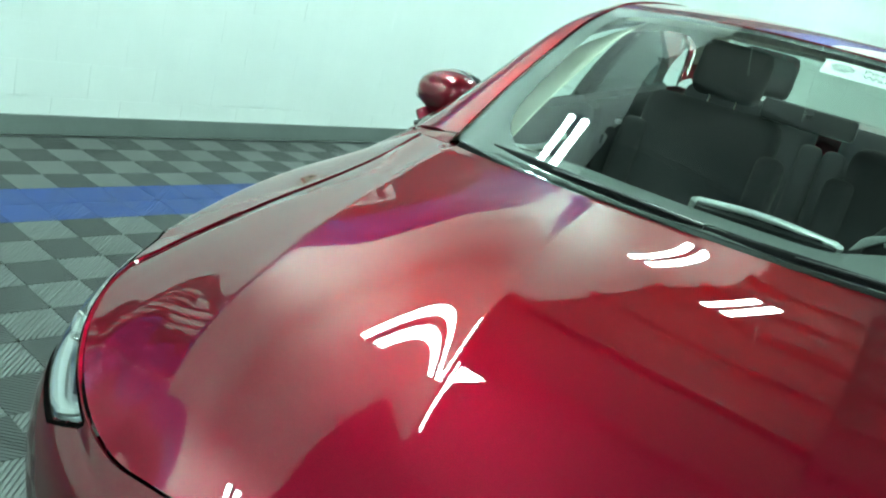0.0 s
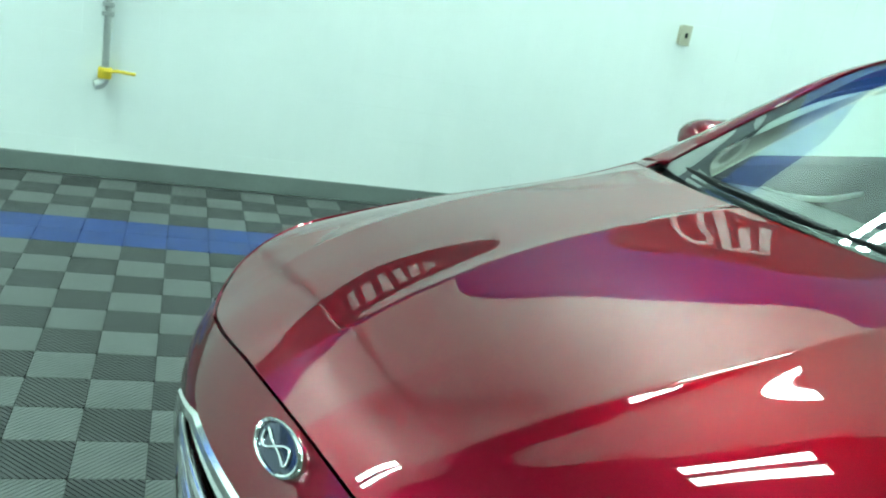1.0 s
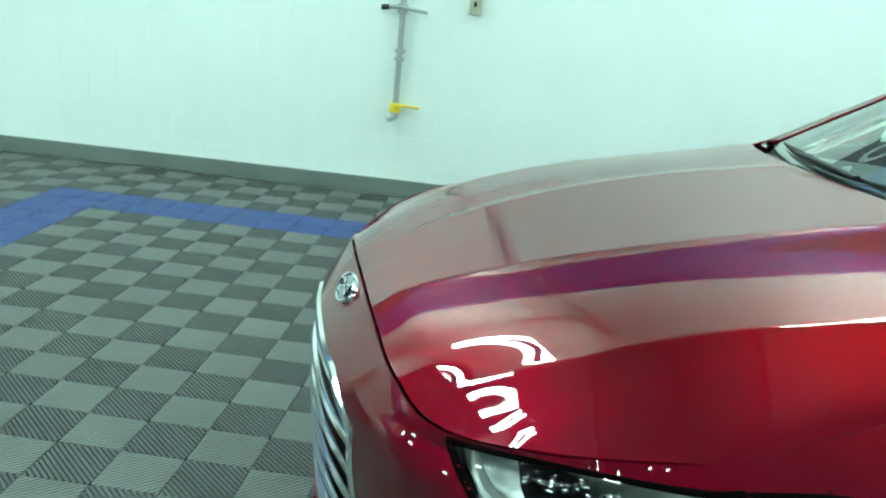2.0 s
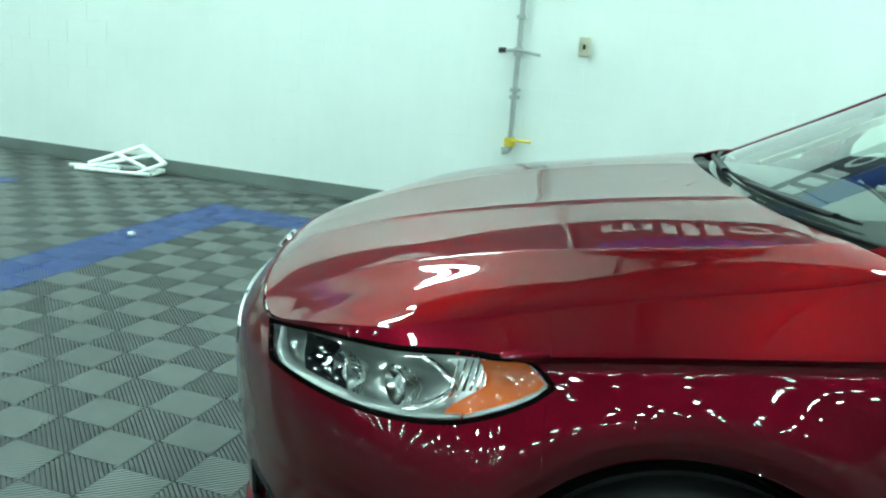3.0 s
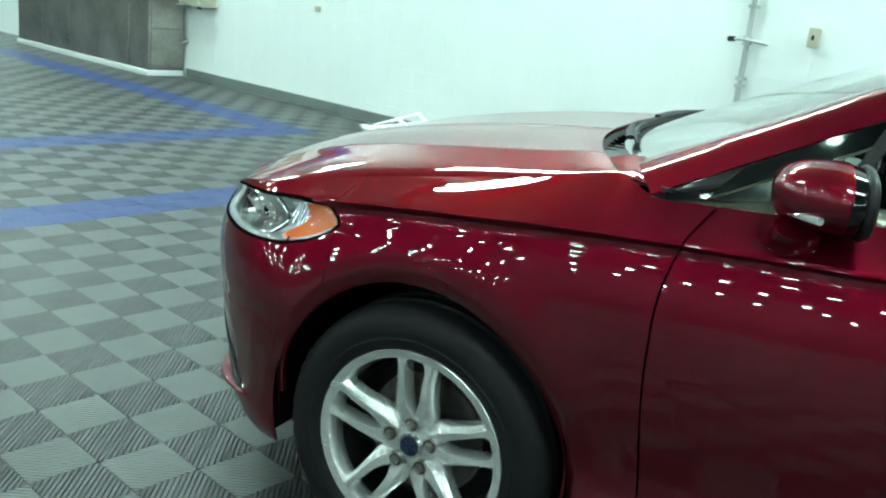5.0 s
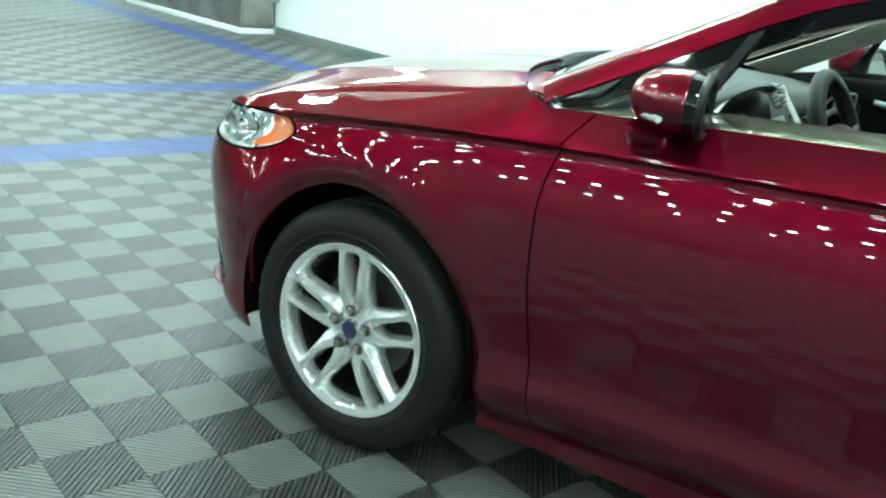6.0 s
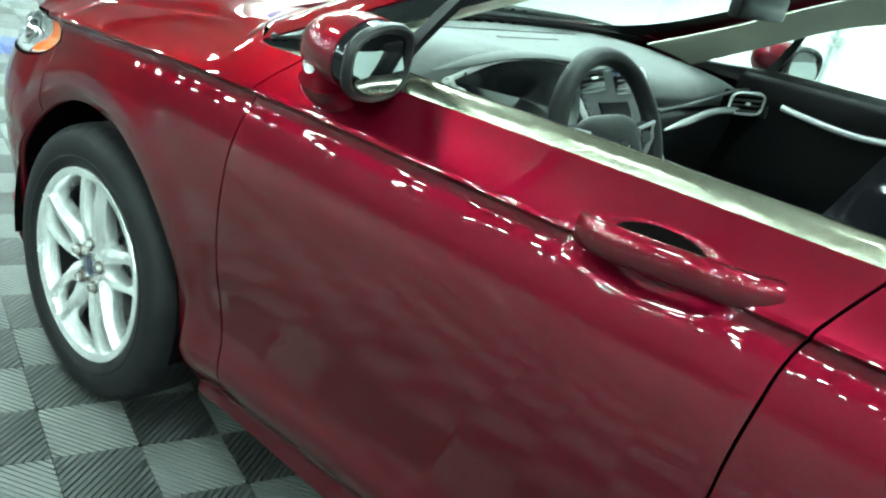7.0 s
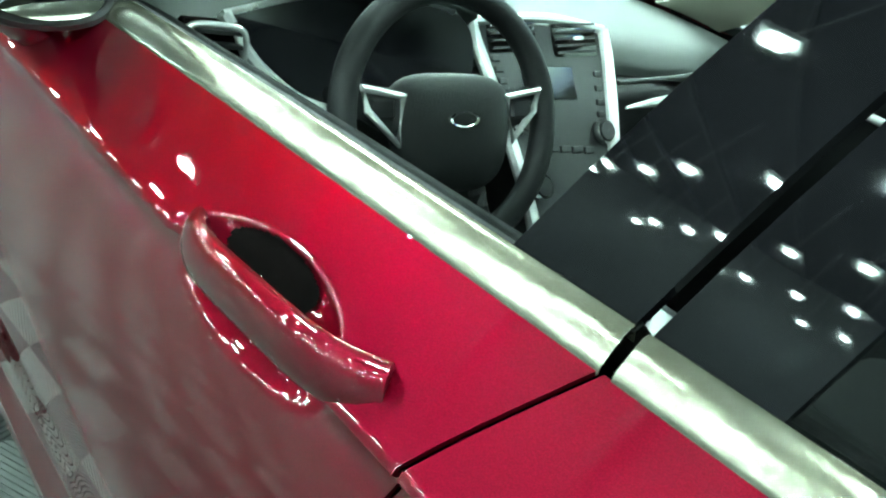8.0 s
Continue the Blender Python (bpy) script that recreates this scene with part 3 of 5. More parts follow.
def shoulder(u):
    u = np.asarray(u, float)
    x = XF + (u - 1)
    front = 0.70 + (crease_z(XF) - 0.70) * np.clip(u, 0, 1) ** 1.4
    return np.where(u < 1, front, crease_z(np.clip(x, XF, 3.1)))


def lower(u, z):
    u, z = np.broadcast_arrays(np.asarray(u, float), np.asarray(z, float))
    x = np.clip(XF + (u - 1), XF, XF + SIDE)
    y = flank(x, z)
    phi = np.clip(u, 0, 1) * np.pi / 2
    low = np.clip((z - 0.56) / 0.16, 0, 1)
    e = 2 / (2.04 + 0.10 * low * low * (3 - 2 * low))
    fx = XF - (XF - nose_x(z)) * np.cos(phi).clip(0) ** e
    fy = flank(XF + 0 * z, z) * np.sin(phi).clip(0) ** e
    t = np.clip(u - 1 - SIDE, 0, 1) * np.pi / 2
    xr = XF + SIDE
    rx = xr + (tail_x(z) - xr) * np.sin(t).clip(0) ** 0.8
    ry = flank(xr + 0 * z, z) * np.cos(t).clip(0) ** 0.8
    X = np.where(u < 1, fx, np.where(u > 1 + SIDE, rx, x))
    Y = np.where(u < 1, fy, np.where(u > 1 + SIDE, ry, y))
    return np.stack([X, Y, z], -1)


def skin(u, h):
    """A point of the right-hand body side; h is height up to the shoulder, and runs on over it to the upper edge."""
    u, h = np.broadcast_arrays(np.asarray(u, float), np.asarray(h, float))
    zs = shoulder(u)
    low = lower(u, np.minimum(h, zs))
    E = edge_top(u)
    v = np.clip((h - zs) / np.maximum(E[..., 2] - zs, 1e-4), 0, 1)
    A = lower(u, zs)
    x = XF + (u - 1)
    soft = np.clip((0.75 - x) / 0.45, 0, 1) * np.clip((3.9 - u) / 0.5, 0, 1)
    ang = v * np.pi / 2
    ky = (1 - soft) * (v ** 1.15) + soft * (0.06 * (1 - np.cos(ang)) + 0.94 * v)
    kz = (1 - soft) * v + soft * (0.06 * np.sin(ang) + 0.94 * v)
    ky, kz = ky[..., None], kz[..., None]
    up = np.concatenate([A[..., :2] + (E[..., :2] - A[..., :2]) * ky, A[..., 2:] + (E[..., 2:] - A[..., 2:]) * kz], -1)
    return np.where((h > zs)[..., None], up, low)


def at_x(x):
    return 1 + (x - XF)


ARCH_Z = 0.345       # centre height of the wheel arches


def wheel_low(x, cx, r=0.372, cz=ARCH_Z):
    d = np.abs(np.asarray(x, float) - cx - 0.02)
    return np.where(d < r, cz + np.sqrt(np.clip(r * r - d * d, 0, None)), cz - (d - r) * 7.0)


def left(P):
    return np.asarray(P) * (1, -1, 1)


def both(name, P, mat, parent, thick=0.004, label="", keep=None, flip=False):
    """The same panel on the driver's and on the passenger's side."""
    a = part(name, shell(left(P), thick, not flip, keep), mat, parent, label, sharp=60)
    b = part(name, shell(P, thick, flip, keep), mat, parent, label, sharp=60)
    return a, b


def columns(us, lo, hi, n, tight=1.0):
    """Grid over columns us between heights lo and hi."""
    k = np.linspace(0, 1, n)[None, :] ** tight
    return skin(us[:, None] + 0 * k, lo[:, None] + (hi - lo)[:, None] * k)


def inside(u, h, poly):
    """Which points (u, h) lie inside the polygon."""
    res = np.zeros(np.shape(u), bool)
    for (x0, y0), (x1, y1) in zip(poly, poly[1:] + poly[:1]):
        cond = (y0 > h) != (y1 > h)
        with np.errstate(divide="ignore", invalid="ignore"):
            xi = (x1 - x0) * (h - y0) / (y1 - y0) + x0
        res ^= cond & (u < xi)
    return res


# headlamp outline: (u, h), upper row then lower row
LAMP_TOP = [(0.42, 0.756), (0.545, 0.785), (0.645, 0.798), (0.795, 0.809), (0.91, 0.822), (1.0, 0.831), (1.045, 0.828), (1.085, 0.796)]
LAMP_LOW = [(0.51, 0.710), (0.645, 0.710), (0.75, 0.708), (0.84, 0.710), (0.93, 0.719), (1.00, 0.739), (1.055, 0.767), (1.083, 0.792)]


def lamp_grid(n, m):
    k = np.linspace(0, 1, n)
    idx = k * (len(LAMP_TOP) - 1)
    tu = smooth_curve([(i, p[0]) for i, p in enumerate(LAMP_TOP)], idx)
    th = smooth_curve([(i, p[1]) for i, p in enumerate(LAMP_TOP)], idx)
    lu = smooth_curve([(i, p[0]) for i, p in enumerate(LAMP_LOW)], idx)
    lh = smooth_curve([(i, p[1]) for i, p in enumerate(LAMP_LOW)], idx)
    j = np.linspace(0, 1, m)[None, :]
    U, H = lu[:, None] + (tu - lu)[:, None] * j, lh[:, None] + (th - lh)[:, None] * j
    return U, H


# ---- bonnet
def ridge(d, inner, outer):
    """A pressed ridge line across the distance d, with a slightly rounded top."""
    q = np.sqrt(d * d + 0.004 ** 2) - 0.004
    return np.exp(-q / np.where(d < 0, inner, outer))


def hood_point(w, s):
    w, s = np.broadcast_arrays(np.asarray(w, float), np.asarray(s, float))
    a = np.abs(w)
    fx, fy, fz = hood_front(w)
    ex, ey, ez = hood_edge(s)
    rear = 0.205 + 0.170 * a**3
    x = fx + (rear - fx) * s
    y = w * ey
    mid = smooth_curve([(0, 0.800), (0.04, 0.823), (0.10, 0.848), (0.22, 0.888), (0.42, 0.940), (0.7, 0.992), (1, 1.028)], s)
    k = 1 - a**3.6
    z = ez + (mid - ez) * k
    z = z + (fz - (0.835 + (0.800 - 0.835) * k)) * (1 - s) ** 6
    # on each side an inner ridge that runs to the badge and an outer one over the wing
    c1 = smooth_curve([(0, 0.19), (0.1, 0.213), (0.2, 0.24), (0.3, 0.268), (0.45, 0.303), (0.7, 0.33), (1, 0.345)], s)
    c2 = smooth_curve([(0, 0.615), (0.06, 0.635), (0.15, 0.68), (0.31, 0.725), (0.5, 0.775), (0.8, 0.825), (1, 0.835)], s)
    fade = np.clip(s / 0.25, 0, 1) * np.clip((1.03 - s) / 0.08, 0, 1)
    z = z + 0.0045 * fade * ridge(a - c1, 0.09, 0.036)
    z = z + 0.0085 * fade * ridge(a - c2, 0.12, 0.075)
    z = z - 0.0016 * np.exp(-((1 - a) / 0.006) ** 2) + 0.001
    return np.stack([x, y, z], -1)


w, s = np.linspace(-0.9985, 0.9985, 361), np.linspace(0.0018, 0.996, 71)
part("hood", shell(hood_point(w[:, None], s[None, :]), 0.006, True), PAINT, car, "smooth red bonnet with raised centre and creases", sharp=60)

# ---- nose and bumper, both halves in one skin
GRILLE = [(-0.1, 0.36), (0.22, 0.36), (0.29, 0.52), (0.26, 0.665), (0.15, 0.700), (-0.1, 0.705)]
u = np.concatenate([np.linspace(0, 0.9, 91), np.linspace(0.91, 1.0, 10)])
u = np.concatenate([u, at_x(np.linspace(-0.29, -0.225, 5))])
lo = np.maximum(0.165 + 0.035 * np.clip((u - 0.55) / 0.4, 0, 1), wheel_low(skin(u, 0.4)[:, 0], 0.0))
hi = edge_top(u)[:, 2] - 0.001
k = np.linspace(0, 1, 110)
Hh = lo[:, None] + (hi - lo)[:, None] * k[None, :]
Uu = u[:, None] + 0 * Hh
P = skin(Uu, Hh)
Uc, Hc = (Uu[:-1, :-1] + Uu[1:, 1:]) / 2, (Hh[:-1, :-1] + Hh[1:, 1:]) / 2
lamp_poly = [(a, b) for a, b in LAMP_TOP] + [(a, b) for a, b in reversed(LAMP_LOW)]
mouth = [(-0.1, 0.20), (0.30, 0.20), (0.33, 0.30), (-0.1, 0.31)]
fog = [(0.40, 0.350), (0.43, 0.455), (0.52, 0.450), (0.64, 0.375), (0.755, 0.300), (0.735, 0.280), (0.57, 0.315)]
keep = ~(inside(Uc, Hc, lamp_poly) | inside(Uc, Hc, GRILLE) | inside(Uc, Hc, mouth) | inside(Uc, Hc, fog))
part("bumper", merge(shell(left(P), 0.005, True, keep), shell(P, 0.005, False, keep)), PAINT, car,
              "red painted nose and front bumper", sharp=60)

# ---- wings
DOOR_FRONT = [(0.15, 0.556), (0.375, 0.545), (0.50, 0.534), (0.71, 0.522), (0.83, 0.526), (0.915, 0.548), (1.00, 0.598)]
DOOR_REAR = [(0.15, 1.580), (0.40, 1.560), (0.68, 1.546), (0.84, 1.556), (0.94, 1.572), (0.98, 1.590), (1.035, 1.620)]
BACK_REAR = [(0.15, 2.46), (0.40, 2.48), (0.65, 2.55), (0.80, 2.62), (0.95, 2.68), (1.07, 2.70)]


def strip(front, rear, n, m, lo_fun, gap=0.0025, hi_drop=0.001):
    """A panel between two sloping shut lines, with rows that follow the crease; n: columns or their steps, m: rows."""
    a = np.linspace(0, 1, n) if isinstance(n, int) else n
    under = np.linspace(0, 1, int(m * 0.6)) ** 0.8
    fold = np.array([0.032, 0.027, 0.0225, 0.018, 0.014, 0.0105, 0.0075, 0.0045, 0.002, 0.0])
    over = np.linspace(0, 1, int(m * 0.3))[1:]
    X = np.full((len(a), len(under) + len(fold) + len(over)), 0.5 * (front[0][1] + rear[0][1]))
    for _ in range(7):
        top = edge_top(at_x(X[:, -1]))[:, None, 2] - hi_drop
        low = lo_fun(X)
        c = np.minimum(crease_z(X), top - 0.01)
        i, j = len(under), len(under) + len(fold)
        H = np.zeros_like(X)
        H[:, :i] = low[:, :i] + (c[:, :i] - 0.037 - low[:, :i]) * under
        H[:, i:j] = c[:, i:j] - fold
        H[:, j:] = c[:, j:] + (top - c[:, j:]) * over
        f, r = smooth_curve(front, H) + gap, smooth_curve(rear, H) - gap
        X = f + (r - f) * a[:, None]
    return X, H


SILL = 0.255
xs_w = lambda X: np.maximum(np.full_like(X, 0.20), wheel_low(X, 0.0))
fr = [(0.0, -0.2266), (1.2, -0.2266)]
X, H = strip(fr, DOOR_FRONT, 120, 80, xs_w, 0.0018)
both("front_wing", skin(at_x(X), H), PAINT, car, 0.004)


def dent(P, X, H, cx, ch, rx, rh, depth):
    """Presses a smooth cup into a panel."""
    r = ((X - cx) / rx) ** 2 + ((H - ch - 0.05 * (X - cx)) / rh) ** 2
    k = np.clip(1 - r, 0, 1) ** (1.12 - 0.22 * np.tanh((H - ch - 0.05 * (X - cx)) / 0.02)) * depth
    Q = P.copy()
    Q[..., 1] -= k
    return Q


def door(name, front, rear, handle_x, n, label):
    X, H = strip(front, rear, n, 150, lambda X: np.full_like(X, SILL))
    hz = crease_z(handle_x) + 0.048
    P = dent(skin(at_x(X), H), X, H, handle_x - 0.065, hz - 0.058, 0.136, 0.045, 0.028)
    pair = []
    for side in (-1, 1):
        Q = P * (1, side, 1)
        d = part(name, shell(Q, 0.004, side < 0), PAINT, car, label, sharp=60)
        # near-black sheet for the shade behind the strap, laid on the upper front of the cup
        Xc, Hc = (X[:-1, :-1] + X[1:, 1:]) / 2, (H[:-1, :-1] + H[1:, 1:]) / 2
        shade_mask = ((Xc - handle_x + 0.072) / 0.064) ** 2 + ((Hc - hz + 0.032 - 0.06 * (Xc - handle_x + 0.08)) / 0.019) ** 2 < 1
        part("handle_shade", sheet((P + np.array([0, 0.0065, 0])) * (1, side, 1), side < 0, shade_mask), CAVITY, d, "near-black sheet painting the shade behind the handle")
        # handle: a thick curved strap across the cup
        y0 = skin(at_x(handle_x), hz - 0.03)[1]
        xs = np.linspace(-0.185, 0.098, 25)
        q1 = np.abs((xs + 0.0435) / 0.1415)
        out = 0.026 * (1 - q1 ** 5) - 0.003
        pts = [(handle_x + q, side * (y0 + o), hz - 0.036 + 0.10 * q) for q, o in zip(xs, out)]
        rad = [0.0255 * (0.88 + 0.12 * (1 - e ** 8)) for e in q1]
        part("door_handle", tube(pts, rad, 18, squash=(0.52, 0.95)), PAINT, d, "red strap handle over a pressed cup")
        pair.append(d)
    return pair


door("front_door", DOOR_FRONT, DOOR_REAR, 1.43, np.concatenate([np.linspace(0, 0.58, 40), np.linspace(0.583, 0.965, 120), np.linspace(0.97, 1, 8)]), "")
door("rear_door", DOOR_REAR, BACK_REAR, 2.46, 120, "")
xs_r = lambda X: np.maximum(np.full_like(X, 0.22), wheel_low(X, 2.85))
X, H = strip(BACK_REAR, [(0.0, 3.098), (1.2, 3.098)], 70, 60, xs_r)
both("rear_wing", skin(at_x(X), H), PAINT, car)
u = np.linspace(1 + SIDE, 2 + SIDE, 40)
both("rear_bumper", columns(u, np.full_like(u, 0.2), edge_top(u)[:, 2] - 0.001, 40), PAINT, car)
xs = np.linspace(0.375, 2.48, 60)
k = np.linspace(0.155, SILL - 0.005, 10)
both("sill", skin(at_x(xs)[:, None] + 0 * k[None, :], k[None, :] + 0 * xs[:, None]), PAINT, car)

# inner body sheet, its near-black colour painting the shade behind the shut lines
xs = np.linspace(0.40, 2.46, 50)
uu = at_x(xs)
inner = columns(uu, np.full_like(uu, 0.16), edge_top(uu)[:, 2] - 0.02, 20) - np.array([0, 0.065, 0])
both("inner_body_shade", inner, CAVITY, car, 0.01)

# ---- glasshouse curves, right side
PILLAR = polyline([(0.385, 0.668, 1.020), (0.64, 0.668, 1.142), (0.97, 0.642, 1.308), (1.19, 0.618, 1.380), (1.34, 0.600, 1.406),
                   (1.58, 0.578, 1.424), (1.95, 0.570, 1.430), (2.35, 0.575, 1.402), (2.75, 0.60, 1.305), (3.12, 0.665, 1.135)], 90)
FRAME = polyline([(0.46, 0.826, 0.985), (0.70, 0.775, 1.110), (0.98, 0.722, 1.250), (1.28, 0.672, 1.330), (1.56, 0.648, 1.362),
                  (1.95, 0.640, 1.375), (2.35, 0.648, 1.350), (2.68, 0.68, 1.260), (2.98, 0.745, 1.090)], 90)


def between(A, B, n, bulge=0.0):
    k = np.linspace(0, 1, n)[None, :, None]
    P = A[:, None] * (1 - k) + B[:, None] * k
    if bulge:
        N = normals(P)
        if N[len(N) // 2, n // 2, 2] < 0:
            N = -N
        P = P + N * bulge * (np.sin(np.pi * k))
    return P


both("roof_rail", between(PILLAR, FRAME, 9, 0.016), PAINT, car, 0.004, flip=True)
# windscreen
wv, sv = np.linspace(-1, 1, 49), np.linspace(0, 1, 33)
pil = PILLAR[:31]          # up to the header


def screen(w, s, side_curve, base_x, base_z, top_x, top_z, bow):
    i = s * (len(side_curve) - 1)
    C = np.stack([np.interp(i, np.arange(len(side_curve)), side_curve[:, k]) for k in range(3)], -1)
    mx, mz = base_x + (top_x - base_x) * s, base_z + (top_z - base_z) * s + bow * np.sin(np.pi * s)
    a = np.abs(w) ** 2.2
    return np.stack([mx + (C[..., 0] - mx) * a, w * C[..., 1], mz + (C[..., 2] - mz) * a], -1)


def glass(w, s):
    return screen(w, s, pil, 0.225, 1.016, 1.205, 1.420, 0.014)


ws = glass(wv[:, None], sv[None, :])
windscreen = part("windscreen", sheet(ws, True), GLASS, car, "clear laminated windscreen")
windscreen.visible_shadow = False
# black band round the windscreen
t = np.linspace(0, 2 * np.pi, 161)
cs, sn = np.cos(t), np.sin(t)
m = np.maximum(np.abs(cs), np.abs(sn))
wo, so = cs / m, 0.5 + 0.5 * sn / m
wi, si = 0.892 * np.sign(cs) * np.abs(cs) ** 0.36, 0.5 + 0.470 * np.sign(sn) * np.abs(sn) ** 0.36
wi = wi * (1 + 0.085 * (si - 0.15))
k = np.linspace(0, 1, 5)[None, :]
frit = glass(wo[:, None] * (1 - k) + wi[:, None] * k, so[:, None] * (1 - k) + si[:, None] * k) - np.array([-0.001, 0, 0.004])
part("windscreen_frit", sheet(frit, True), BLACK_TRIM, windscreen, "black printed edge band")
# roof
rail = PILLAR[30:72]
rs = np.linspace(0, 1, 43)
roof = screen(wv[:, None], rs[None, :], rail, 1.210, 1.422, 2.50, 1.400, 0.052)
part("roof", shell(roof, 0.006, True), PAINT, car)
back = PILLAR[71:]
bg = screen(wv[:, None], np.linspace(0, 1, 21)[None, :], back, 2.505, 1.398, 3.18, 1.115, 0.01)
rear_glass = part("rear_window", sheet(bg, True), GLASS, car)
rear_glass.visible_shadow = False
wv2, dv = np.linspace(-1, 1, 31), np.linspace(0, 1, 15)
bx = 3.10 + 0.68 * dv[None, :] * (1 - 0.12 * np.abs(wv2[:, None]) ** 2.5) + 0.06 * (1 - wv2[:, None] ** 2)
deck = np.stack([bx, wv2[:, None] * (0.735 - 0.10 * dv[None, :] ** 2), 1.073 + 0.035 * (1 - wv2[:, None] ** 2) + 0 * dv[None, :]], -1)
part("boot_lid", shell(deck, 0.006, True), PAINT, car)


# ---- red corner between bonnet, pillar foot and window
k = np.linspace(0, 1, 12)[:, None]
q = np.linspace(0, 1, 8)[None, :, None]
k = k * 1.07
foot = PILLAR[1] * (1 - k) + FRAME[1] * k
lip = hood_point(np.linspace(0.872, 0.999, 12), 0.998)
lip[-2:] += np.array([[0, 0.004, -0.002], [0, 0.010, -0.006]])
corner = lip[:, None] * (1 - q) + foot[:, None] * q
corner[..., 2] += 0.006 * np.sin(np.pi * q[..., 0]) + 0.0005
both("pillar_foot", corner, PAINT, car, 0.004, flip=True)

# ---- plain dark under-tray and firewall
part("under_tray", box(-0.42, 3.60, -0.70, 0.70, 0.17, 0.22, 0.02, 1), CAVITY, car)
part("firewall", box(0.02, 0.10, -0.66, 0.66, 0.2, 0.90, 0.01, 1), CAVITY, car)
part("radiator", box(-0.66, -0.60, -0.46, 0.46, 0.25, 0.73, 0.01, 1), CAVITY, car)

# ---- windscreen foot: black scuttle panel and wipers
yv = np.linspace(-0.875, 0.875, 41)
kv = np.linspace(0, 1, 7)
rear_h = hood_point(yv, np.full_like(yv, 0.995))
glass_b = glass(yv * 1.125, np.zeros_like(yv))
P = rear_h[:, None] * (1 - kv[None, :, None]) + (glass_b + np.array([0.015, 0, -0.002]))[:, None] * kv[None, :, None]
P[..., 2] -= 0.022 * np.sin(np.pi * kv)[None, :] + 0.012 * (1 - kv[None, :])
scuttle = part("scuttle_panel", shell(P, 0.005, True), BLACK_TRIM, car, "black plastic panel below the windscreen")
for i in range(24):
    y = -0.60 + 0.05 * i
    q = hood_point(y / 0.75, 0.998)
    part("scuttle_slat", box(q[0] + 0.005, q[0] + 0.05, y - 0.006, y + 0.006, q[2] - 0.042, q[2] - 0.022), CAVITY, scuttle, smooth=False)


def wiper(y0, y1, lift):
    """Arm and blade lying along the foot of the glass."""
    k = np.linspace(0, 1, 14)
    ys = y0 + (y1 - y0) * k
    base = glass(ys / 0.67, np.full_like(ys, 0.030))
    fine = [0.0075 * min(1, 0.25 + 3 * q, 0.25 + 3 * (1 - q)) for q in k]
    blade = part("wiper_blade", tube(base + np.array([-0.006, 0, 0.010]), fine, 8, squash=(0.8, 1.3)), BLACK_TRIM, car, "black wiper blade")
    arm = base[1:-4] + np.array([-0.020, 0, 0.014])
    arm[:, 2] += lift * np.sin(np.linspace(0, np.pi, len(arm)))
    part("wiper_arm", tube(arm, [0.008 - 0.004 * q for q in np.linspace(0, 1, len(arm))], 8, squash=(1.2, 0.7)), BLACK_TRIM, blade)


wiper(-0.54, 0.08, 0.004)
wiper(0.02, 0.56, 0.004)

